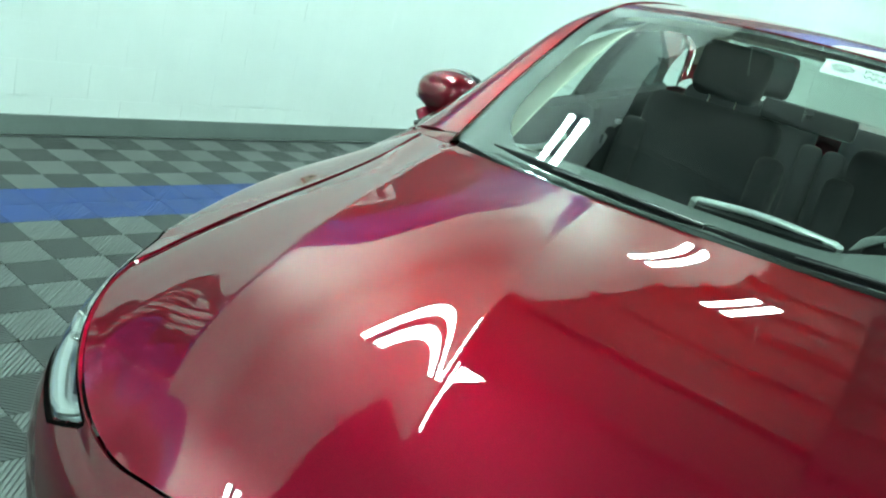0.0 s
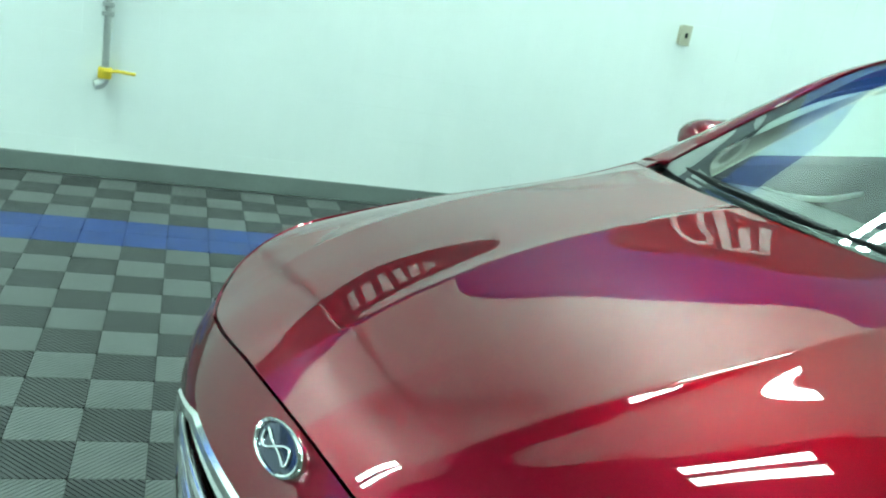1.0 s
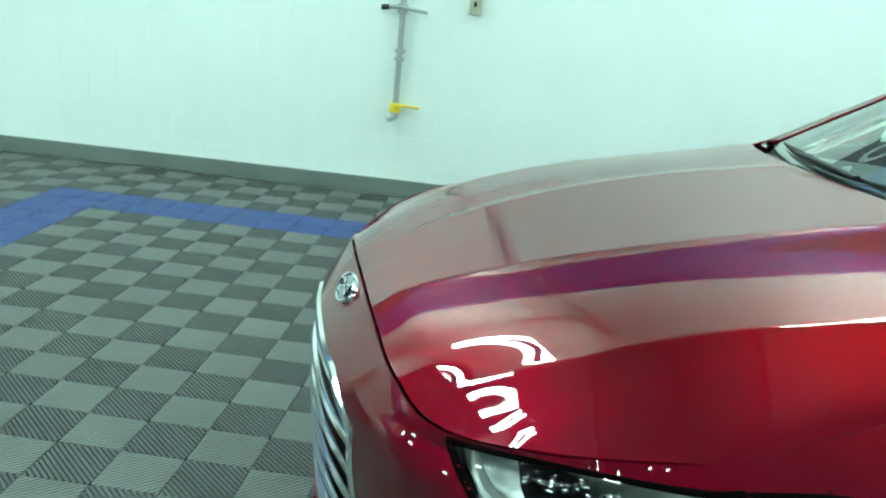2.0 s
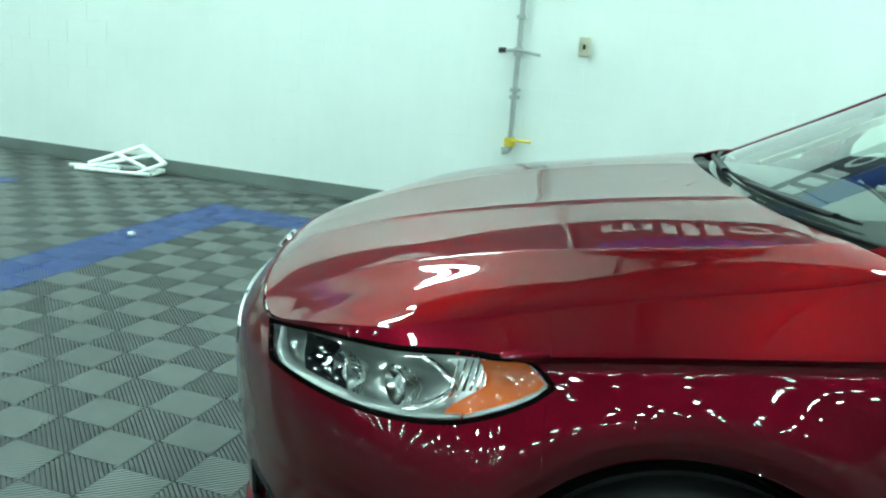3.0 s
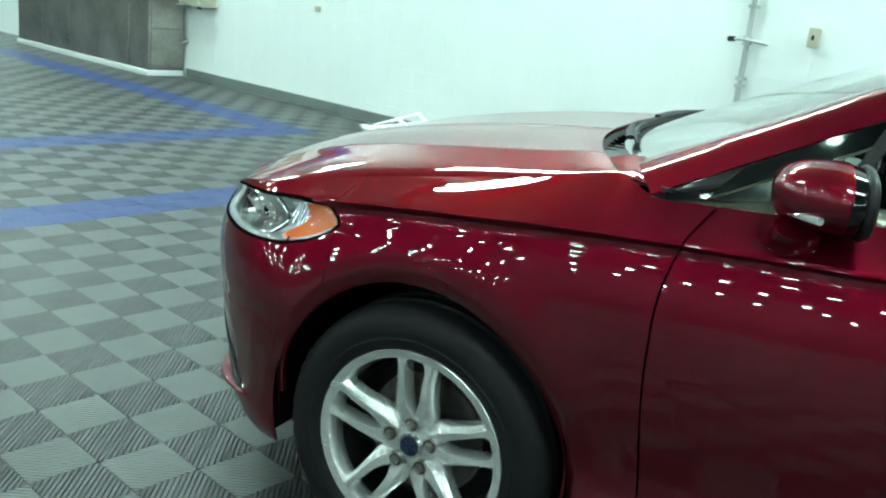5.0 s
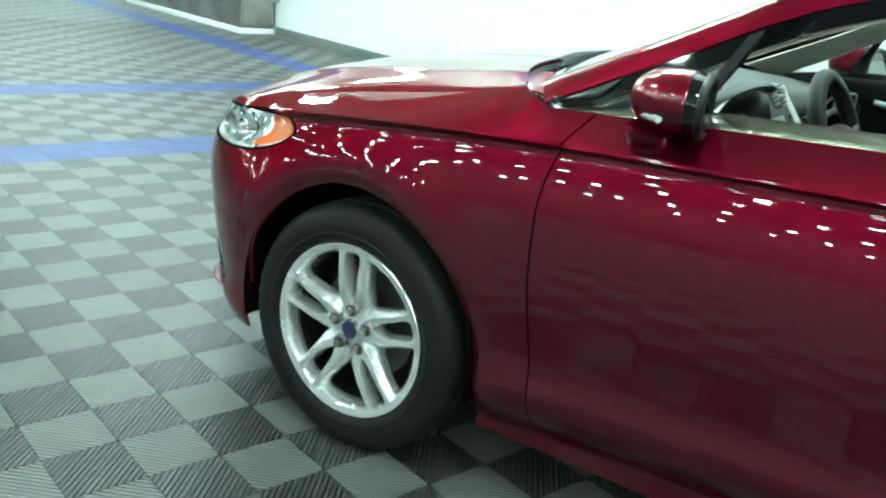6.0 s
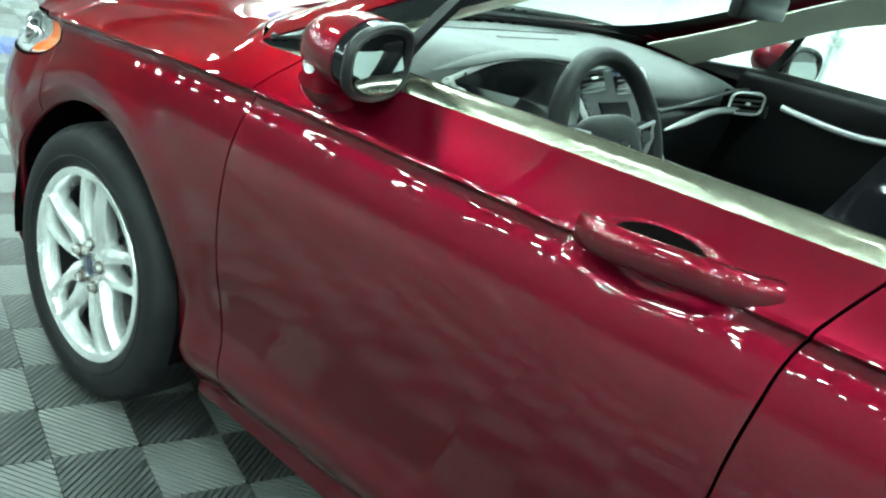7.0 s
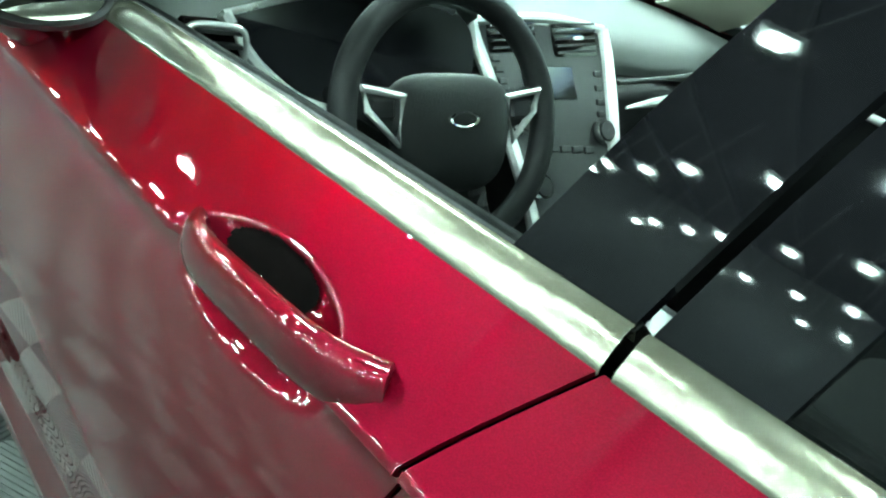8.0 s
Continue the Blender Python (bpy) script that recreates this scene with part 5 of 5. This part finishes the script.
# ---- roof antenna base is out of sight; inner linings follow
for side in (-1, 1):
    S = np.array([1, side, 1])
    A, B = PILLAR[2:80] + np.array([0.035, -0.085, -0.030]), FRAME[2:80] + np.array([0.03, -0.035, -0.035])
    part("pillar_lining", shell(between(A, B, 6, 0.004) * S, 0.004, side > 0), HEADLINER, car, "pale inner pillar lining")
part("roof_lining", sheet(roof[1:-1] - np.array([0, 0, 0.035]), False), HEADLINER, car, "pale cloth roof lining")

# ---------------------------------------------------------------- car interior
def loft_y(profile, ys, warp=None):
    """A profile of (x, z) pairs swept across the cabin."""
    P = np.zeros((len(ys), len(profile), 3))
    for i, y in enumerate(ys):
        for j, (x, z) in enumerate(profile):
            P[i, j] = (x, y, z)
    return warp(P) if warp else P


def bend_dash(P):
    y = P[..., 1]
    hump = np.exp(-(((y + 0.44) / 0.23) ** 4))
    top = np.clip((P[..., 2] - 0.90) / 0.08, 0, 1)
    P[..., 2] += 0.050 * hump * top * np.clip((P[..., 0] - 0.40) / 0.25, 0, 1)
    P[..., 0] += 0.055 * np.clip((y - 0.16) / 0.25, 0, 1) * np.clip((P[..., 0] - 0.5) / 0.2, 0, 1)
    P[..., 2] -= 0.030 * np.clip((np.abs(y) - 0.5) / 0.22, 0, 1) ** 2
    return P


prof = polyline([(0.245, 1.002), (0.40, 1.008), (0.52, 1.004), (0.62, 0.996), (0.68, 0.980), (0.70, 0.945), (0.695, 0.915)], 40)
dash = part("dashboard", sheet(loft_y([tuple(p) for p in prof], np.linspace(-0.715, 0.715, 90), bend_dash)), DASH, car, "soft grey-green moulded dashboard", sharp=70)
prof = polyline([(0.695, 0.917), (0.745, 0.895), (0.745, 0.84), (0.72, 0.72), (0.66, 0.55), (0.60, 0.35)], 24)
part("lower_dash", sheet(loft_y([tuple(p) for p in prof], np.linspace(-0.70, 0.70, 40))), DARK_PLASTIC, dash)
part("dash_slot", box(0.34, 0.37, -0.25, 0.35, 1.002, 1.010, 0.003, 1), BLACK_TRIM, dash)
part("dash_slot", box(0.43, 0.445, -0.10, 0.16, 1.003, 1.010, 0.003, 1), BLACK_TRIM, dash)
part("cabin_floor", box(0.45, 3.0, -0.70, 0.70, 0.225, 0.27, 0.01, 1), CLOTH, car)

# instrument pod: black hooded face with a silver lower-left frame
F = polyline([(0.775, -0.655, 1.005), (0.80, -0.60, 0.935), (0.82, -0.50, 0.885), (0.82, -0.30, 0.885), (0.80, -0.225, 0.925), (0.775, -0.235, 1.01),
              (0.765, -0.33, 1.042), (0.765, -0.50, 1.040), (0.775, -0.655, 1.005)], 60)
ctr = F.mean(0) + np.array([-0.012, 0, 0])
k = np.linspace(0, 1, 7)[None, :, None]
pod = part("instrument_pod", sheet(F[:, None] * (1 - k) + ctr * k, True), SCREEN, car, "unlit black instrument panel")
part("pod_frame", tube(F[:27], 0.015, 8, squash=(1.0, 0.7)), SATIN, pod, "satin silver frame")
part("pod_frame", tube(F[40:], [0.005] * 20, 8), SATIN, pod, "satin silver frame")
part("pod_hood", tube(polyline([(0.74, -0.66, 1.012), (0.775, -0.52, 1.050), (0.785, -0.40, 1.056), (0.775, -0.26, 1.040), (0.73, -0.20, 1.0)], 24), [0.011 * min(1, 0.15 + i / 4, 0.15 + (23 - i) / 4) for i in range(24)], 10, squash=(1.8, 0.7)), DASH, pod)



def air_vent(c, w, h, yaw, slats=4, frame=SATIN):
    rot = Matrix.Translation(c) @ Matrix.Rotation(radians(yaw), 4, "Z")
    ring = []
    for t in np.linspace(0, 2 * math.pi, 33)[:-1]:
        ring.append((0.004, math.copysign(abs(math.cos(t)) ** 0.5, math.cos(t)) * w / 2, math.copysign(abs(math.sin(t)) ** 0.5, math.sin(t)) * h / 2))
    vent = part("air_vent", tube(ring, 0.0042, 8, closed=True), frame, dash, "framed air vent with black slats", at=rot)
    part("vent_back", box(-0.03, -0.008, -w / 2, w / 2, -h / 2, h / 2, 0.004, 1), CAVITY, vent, smooth=False)
    for i in range(slats):
        z = -h / 2 + h * (i + 0.5) / slats
        part("vent_slat", box(-0.008, 0.006, -w / 2 + 0.004, w / 2 - 0.004, z - 0.003, z + 0.003, 0.001, 1), BLACK_TRIM, vent, smooth=False)
    part("vent_tab", box(0.004, 0.012, -0.008, 0.008, -0.004, 0.004, 0.001, 1), SATIN, vent, smooth=False)


air_vent((0.80, -0.675, 0.960), 0.085, 0.075, -8)
air_vent((0.80, 0.640, 0.937), 0.150, 0.062, -14)
# centre stack
rail_l = polyline([(0.710, -0.175, 1.003), (0.725, -0.166, 0.970), (0.768, -0.148, 0.912), (0.83, -0.12, 0.82), (0.90, -0.10, 0.72), (0.95, -0.095, 0.64)], 24)
rail_r = polyline([(0.708, 0.155, 1.002), (0.735, 0.158, 0.960), (0.80, 0.142, 0.875), (0.845, 0.130, 0.81), (0.90, 0.12, 0.72), (0.95, 0.11, 0.64)], 24)
k = np.linspace(0, 1, 9)[None, :, None]
face = rail_l[:, None] * (1 - k) + rail_r[:, None] * k
stack = part("centre_console", shell(face, 0.02, False), DARK_PLASTIC, car, "dark centre console with silver side rails")
part("stack_rail", tube(rail_l, 0.013, 8, squash=(1.2, 0.8)), SATIN, stack, "satin silver rail")
part("stack_rail", tube(rail_r, 0.013, 8, squash=(1.2, 0.8)), SATIN, stack, "satin silver rail")
part("stack_rail", tube(polyline([(0.710, -0.175, 1.003), (0.704, 0.0, 1.014), (0.708, 0.155, 1.002)], 12), 0.009, 8), SATIN, stack, "satin silver rail")


def on_face(a, b):
    i, j = a * 23, b * 8
    i0, j0 = min(int(i), 22), min(int(j), 7)
    return Vector(face[i0, j0] * (1 - (i - i0)) * (1 - (j - j0)) + face[i0 + 1, j0] * (i - i0) * (1 - (j - j0)) + face[i0, j0 + 1] * (1 - (i - i0)) * (j - j0)
                  + face[i0 + 1, j0 + 1] * (i - i0) * (j - j0))


def face_rot(a):
    d = on_face(min(1, a + 0.03), 0.5) - on_face(max(0, a - 0.03), 0.5)
    n = Vector((0, 1, 0)).cross(d).normalized()
    n = n if n.x > 0 else -n
    return n


def on_stack(name, data_fun, a, b, mat, lab=""):
    n = face_rot(a)
    up = (on_face(max(0, a - 0.03), 0.5) - on_face(min(1, a + 0.03), 0.5)).normalized()
    m = Matrix((( n.x, 0, up.x), (n.y, 1, up.y), (n.z, 0, up.z))).to_4x4()
    m.translation = on_face(a, b)
    return part(name, data_fun, mat, stack, lab, at=m)


for b in (0.26, 0.74):
    v = on_stack("air_vent", box(-0.006, 0.004, -0.058, 0.058, -0.030, 0.034, 0.006), 0.13, b, BLACK_GLOSS, "black centre air vent")
    for i in range(5):
        q = part("vent_slat", box(0.0042, 0.010, -0.052, 0.052, -0.022 + i * 0.0125, -0.018 + i * 0.0125), BLACK_TRIM, v, smooth=False)
    part("vent_tab", box(0.010, 0.016, -0.012, 0.012, 0.001, 0.007, 0.001, 1), SATIN, v, smooth=False)
on_stack("display", box(-0.004, 0.003, -0.070, 0.060, -0.034, 0.030, 0.003, 1), 0.34, 0.5, SCREEN, "small unlit display")
for i in range(4):
    for j in (0.10, 0.90):
        on_stack("stack_button", box(-0.002, 0.004, -0.010, 0.010, -0.006, 0.006, 0.002, 1), 0.28 + i * 0.05, j, DARK_PLASTIC)
for i in range(5):
    on_stack("stack_button", box(-0.002, 0.004, -0.013, 0.013, -0.007, 0.007, 0.002, 1), 0.60, 0.26 + 0.12 * i, DARK_PLASTIC)
for a in (0.52, 0.72):
    for b in (0.14, 0.88):
        kn = on_stack("stack_knob", revolve([(0.0, 0.022), (0.016, 0.020), (0.020, 0.017), (0.020, 0.0005)], 24, "x"), a, b, BLACK_TRIM)
        part("knob_ring", revolve([(0.006, 0.0225), (0.012, 0.0235), (0.018, 0.0210)], 24, "x"), CHROME, kn)
# silver blade to the far vent
blade = polyline([(0.815, 0.165, 0.885), (0.805, 0.30, 0.898), (0.79, 0.45, 0.912), (0.79, 0.55, 0.915), (0.78, 0.70, 0.905)], 24)
part("dash_trim", tube(blade, [0.013 * min(1, 0.3 + i / 6) for i in range(24)], 8, squash=(0.7, 0.8)), SATIN, dash, "satin silver blade across the dash")
part("dash_trim", tube(polyline([(0.79, 0.15, 0.925), (0.785, 0.35, 0.940), (0.785, 0.55, 0.968), (0.77, 0.70, 0.965)], 20), 0.005, 6), BLACK_TRIM, dash)
# console and shifter
con = part("console", box(0.95, 1.75, -0.115, 0.115, 0.30, 0.62, 0.03), DARK_PLASTIC, car)
part("shifter_plate", box(1.02, 1.22, -0.06, 0.06, 0.6205, 0.630, 0.004, 1), SATIN, con)
gear = part("shifter", tube(polyline([(1.12, 0.0, 0.625), (1.10, 0.0, 0.68), (1.085, 0.0, 0.735)], 8), [0.014, 0.014, 0.016, 0.02, 0.024, 0.027, 0.027, 0.02], 14), BLACK_GLOSS, con)
part("shifter_cap", tube([(1.084, 0, 0.736), (1.080, 0, 0.744)], 0.016, 12), CHROME, gear)

# steering wheel
def steering_wheel():
    n = Vector((0.92, 0.0, 0.39)).normalized()
    up = Vector((-0.39, 0, 0.92)).normalized()
    m = Matrix(((n.x, 0, up.x), (n.y, 1, up.y), (n.z, 0, up.z))).to_4x4()
    m.translation = (1.000, -0.420, 0.942)
    ring = [(0.0, 0.172 * math.cos(t), 0.170 * math.sin(t)) for t in np.linspace(0, 2 * math.pi, 65)[:-1]]
    sw = part("steering_wheel", tube(ring, 0.0185, 14, closed=True), DARK_PLASTIC, car, "black three-spoke steering wheel", at=m)
    bm = bmesh.new()
    bmesh.ops.create_uvsphere(bm, u_segments=32, v_segments=18, radius=1)
    for v in bm.verts:
        x, y, z = v.co
        y, z = math.copysign(abs(y) ** 0.6, y), math.copysign(abs(z) ** 0.6, z)
        v.co = (x * 0.030 - 0.002, y * (0.100 + 0.014 * z), z * 0.080 - 0.018)
    part("airbag_pad", bm, DARK_PLASTIC, sw)
    for s in (-1, 1):
        pts = polyline([(-0.006, s * 0.075, 0.005), (-0.004, s * 0.125, 0.020), (-0.004, s * 0.166, 0.030)], 8)
        spoke = part("wheel_spoke", tube(pts, [0.034, 0.032, 0.03, 0.027, 0.024, 0.022, 0.020, 0.018], 10, squash=(0.4, 1.0)), DARK_PLASTIC, sw)
        tri = [(0.014, s * 0.088, 0.030), (0.014, s * 0.150, 0.040), (0.012, s * 0.142, 0.012), (0.014, s * 0.098, -0.030)]
        part("spoke_insert", tube(tri, 0.0055, 8, closed=True), SATIN, spoke, "satin silver insert")
        part("spoke_pad", box(0.006, 0.015, min(s * 0.10, s * 0.138), max(s * 0.10, s * 0.138), 0.0, 0.028, 0.004, 1), BLACK_TRIM, spoke)
        pts = polyline([(-0.004, s * 0.035, -0.055), (-0.004, s * 0.050, -0.11), (-0.004, s * 0.065, -0.172)], 8)
        part("wheel_spoke", tube(pts, 0.016, 8, squash=(0.5, 1.0)), DARK_PLASTIC, sw)
    part("wheel_badge", oval_x(0.026, 0.011, [(0.027, 1.0), (0.031, 0.95), (0.030, 0.80)]), CHROME, sw, "small oval badge")
    part("wheel_badge_face", oval_x(0.026, 0.011, [(0.0300, 0.82), (0.0310, 0.4), (0.0312, 0.001)]), DARK_PLASTIC, sw)
    part("column", tube([(-0.02, 0, 0), (-0.20, 0, 0.0)], 0.05, 14), DARK_PLASTIC, sw)
    for s in (-1, 1):
        part("column_stalk", tube(polyline([(-0.05, s * 0.04, 0.01), (-0.045, s * 0.10, 0.03), (-0.035, s * 0.17, 0.035)], 8), 0.010, 8), BLACK_TRIM, sw)


def oval_x(ry, rz, profile):
    v, f = revolve(profile, 32, "x")
    return [(p[0], p[1] * ry, p[2] * rz) for p in v], f


steering_wheel()


def seat(x, y, wide, name="seat", head=True):
    def cushion(n, a, b, c, tilt, soft, lab="", parent=car):
        bm = box(-a / 2, a / 2, -b / 2, b / 2, -c / 2, c / 2, min(a, b, c) * 0.42, 5)
        m = Matrix.Translation(tilt[0]) @ Matrix.Rotation(radians(tilt[1]), 4, "Y")
        return part(n, bm, CLOTH, parent, lab, at=m)
    base = cushion("seat_cushion", 0.52, wide, 0.20, ((x, y, 0.48), -8), 0.08, "charcoal cloth seat")
    back = part("seat_back", box(-0.09, 0.09, -wide / 2, wide / 2, 0.0, 0.66, 0.07, 5), CLOTH, base, "charcoal cloth backrest",
                at=base.matrix_basis.inverted() @ Matrix.Translation((x + 0.24, y, 0.50)) @ Matrix.Rotation(radians(20), 4, "Y"))
    for s in (-1, 1):
        part("seat_bolster", box(-0.115, 0.05, s * wide / 2 - 0.05, s * wide / 2 + 0.05, 0.06, 0.52, 0.045, 4), CLOTH, back)
    if head:
        for s in (-0.05, 0.05):
            part("headrest_post", tube([(0, s, 0.62), (0, s, 0.74)], 0.007, 8), CHROME, back)
        part("headrest", box(-0.055, 0.055, -0.13, 0.13, 0.70, 0.90, 0.05, 4), CLOTH, back)


seat(1.52, -0.37, 0.50)
seat(1.52, 0.37, 0.50)
seat(2.42, -0.36, 0.62)
seat(2.42, 0.36, 0.62)

# door linings
for side in (-1, 1):
    S = np.array([1, side, 1])
    for x0, x1 in ((0.72, 1.56), (1.64, 2.55)):
        xs = np.linspace(x0, x1, 24)
        E = belt(xs)
        rows = np.stack([E + (0, -0.036, 0.008), E + (0, -0.060, 0.014), E + (0, -0.095, 0.000), E + (0, -0.105, -0.06), E + (0, -0.095, -0.16),
                         E + (0, -0.130, -0.24), E + (0, -0.125, -0.30), E + (0, -0.10, -0.55), E + (0, -0.08, -0.72)], 1)
        trim = part("door_lining", sheet(rows * S, side > 0), LINING, car, "black moulded door lining", sharp=60)
        hx = x0 + 0.22
        pts = polyline([(hx - 0.06, 0, -0.055), (hx + 0.02, 0.008, -0.065), (hx + 0.16, 0.014, -0.075), (hx + 0.32, 0.02, -0.06)], 16)
        pts = [((q[0]), side * (float(belt(q[0])[1]) - 0.115 - q[1] * 0.3), float(belt(q[0])[2]) + q[2]) for q in pts]
        part("pull_trim", tube(pts, 0.009, 8, squash=(0.7, 1.0)), SATIN, trim, "satin silver pull trim")
        p0 = float(belt(x0 + 0.12)[1])
        part("door_switch", box(x0 + 0.08, x0 + 0.12, min(side * (p0 - 0.108), side * (p0 - 0.100)), max(side * (p0 - 0.108), side * (p0 - 0.100)), 0.90, 0.935, 0.002, 1), BLACK_TRIM, trim)
# rear-view mirror and its shade band
rv = part("rear_view_mirror", box(1.00, 1.03, -0.12, 0.12, 1.205, 1.262, 0.012), BLACK_TRIM, car)
part("mirror_stem", tube([(1.008, 0, 1.240), (0.995, 0, 1.252)], 0.010, 8), BLACK_TRIM, rv)

# paper notice inside the top of the windscreen
def notice():
    up = (Vector(glass(-0.2, 0.90)) - Vector(glass(-0.2, 0.80))).normalized()
    ws_, hs_ = np.linspace(0.03, -0.72, 20), np.linspace(0.835, 0.935, 5)
    P = np.array([[glass(a, b) for b in hs_] for a in ws_]) + np.array([0.002, 0, -0.006])
    nt = part("windscreen_notice", shell(P, 0.001, False), PAPER, car, "white paper notice stuck inside the windscreen")
    def at(a, b):
        return Vector(glass(a, b)) + Vector((-0.001, 0, -0.0025))
    for i, (a0, a1, b) in enumerate(((-0.01, -0.085, 0.902), (0.0, -0.10, 0.890), (-0.005, -0.095, 0.878), (-0.015, -0.07, 0.866))):
        pts = [at(a0 + (a1 - a0) * q, b) for q in np.linspace(0, 1, 8)]
        part("notice_mark", tube(pts, 0.0035, 4, squash=(1, 0.3)), INK, nt)
    for text, a, b in (("Powertrain", -0.13, 0.888), ("Warranty", -0.13, 0.852)):
        cu = bpy.data.curves.new("notice_text", "FONT")
        cu.body, cu.size, cu.extrude = text, 0.036, 0.0003
        p = at(a, b)
        xa = (at(a - 0.3, b) - p).normalized()
        n = xa.cross(up).normalized()
        ob = new("notice_text", cu)
        ob.data.materials.append(INK)
        dg = bpy.context.evaluated_depsgraph_get()
        me = bpy.data.meshes.new_from_object(ob.evaluated_get(dg))
        bpy.data.objects.remove(ob)
        ya = n.cross(xa).normalized()
        m = Matrix((( xa.x, ya.x, n.x), (xa.y, ya.y, n.y), (xa.z, ya.z, n.z))).to_4x4()
        m.translation = p + n * 0.001
        t = new("notice_text", me)
        t.parent, t.matrix_basis = nt, m


notice()

# ---------------------------------------------------------------- floor tiles
def tile_mesh(name, mat, turn, ribs=19, flat=False):
    """One square of the slotted floor: slanting ribs over the dark slab, within a thin rim."""
    verts, faces = tile_shape(turn, ribs, flat)
    return make_mesh(name, verts, faces, mat, False)


def tile_shape(turn, ribs=19, flat=False):
    half, deep = TILE / 2 - 0.0012, 0.015
    verts, faces = [], []
    if flat:
        return [(-half, -half, 0), (half, -half, 0), (half, half, 0), (-half, half, 0)], [(0, 1, 2, 3)]
    L = half * math.sqrt(2)
    pitch = 2 * L / ribs
    c, s = math.cos(radians(turn)), math.sin(radians(turn))
    for k in range(ribs):
        mid = -L + pitch * (k + 0.5)
        a, b = mid - pitch * 0.375, mid + pitch * 0.375
        la, lb = L - abs(a), L - abs(b)
        top = [(-la, a), (la, a), (lb, b), (-lb, b)]
        n = len(verts)
        for z in (0.0, -deep):
            verts += [(p * c - q * s, p * s + q * c, z) for p, q in top]
        faces += [(n, n + 1, n + 2, n + 3), (n, n + 4, n + 5, n + 1), (n + 2, n + 6, n + 7, n + 3)]
    return verts, faces


def tile_colour(i, j):
    blue = ((-9 <= i < -7 and j < 18) or (16 <= j < 18 and i >= -9)
            or (-19 <= i < -17 and j < 17) or (15 <= j < 17 and i < -17))
    return 2 if blue else (1 if (i + j) % 2 else 0)


def lay_floor():
    mats = (TILE_LIGHT, TILE_DARK, TILE_BLUE)
    names = ("light grey", "dark grey", "blue")
    floor = bpy.data.objects["floor"]
    near = {}
    for c in range(3):
        for par in range(2):
            near[c, par] = tile_mesh("floor_tile", mats[c], -45 if par else 45)
    rest = {(c, d): ([], []) for c in range(3) for d in (False, True)}
    shapes = {(par, flat): tile_shape(-45 if par else 45, 19, flat) for par in (0, 1) for flat in (False, True)}
    jmax = int(WALL_Y / TILE)
    for i in range(-112, 62):
        for j in range(-48, jmax):
            c, par = tile_colour(i, j), (i + j) % 2
            x, y = (i + 0.5) * TILE, (j + 0.5) * TILE
            if i * TILE < CORNER_X - 4.5 and j * TILE > WALL_Y - 0.2:
                continue
            if -2 <= i < 12 and -10 <= j < 11:
                ob = new("floor_tile", near[c, par])
                ob.parent = floor
                ob.location = (x, y, 0)
                continue
            flat = not (-42 <= i <= 22 and -22 <= j)
            v, f = rest[c, flat]
            sv, sf = shapes[par, flat]
            n = len(v)
            v += [(x + p[0], y + p[1], p[2]) for p in sv]
            f += [tuple(q + n for q in face) for face in sf]
    for (c, flat), (v, f) in rest.items():
        if v:
            ob = part("floor_tiles", (v, f), mats[c], floor, names[c] + " slotted plastic floor tiles", smooth=False)
            tagged(ob, kind="stuff")


lay_floor()

# ---------------------------------------------------------------- painted wall blocks, thin joints left open between them
BLOCK_L, BLOCK_H = 0.3968, 0.194
bm = box(-BLOCK_L / 2 + 0.0008, BLOCK_L / 2 - 0.0008, -0.0016, 0.002, 0.0008, BLOCK_H - 0.0008)
edges = [e for e in bm.edges if all(v.co.y < 0 for v in e.verts)]
bmesh.ops.bevel(bm, geom=edges, offset=0.0009, segments=1, affect="EDGES")
block_mesh = bpy.data.meshes.new("wall_block")
bm.to_mesh(block_mesh)
bm.free()
block_mesh.materials.append(WALL)
for row in range(10):
    for col in range(32):
        ob = new("wall_block", block_mesh)
        ob.parent = wall_n
        ob.matrix_basis = pose(-6.90 + BLOCK_L * (col + 0.5 * (row % 2)), WALL_Y, 0.002 + BLOCK_H * row)
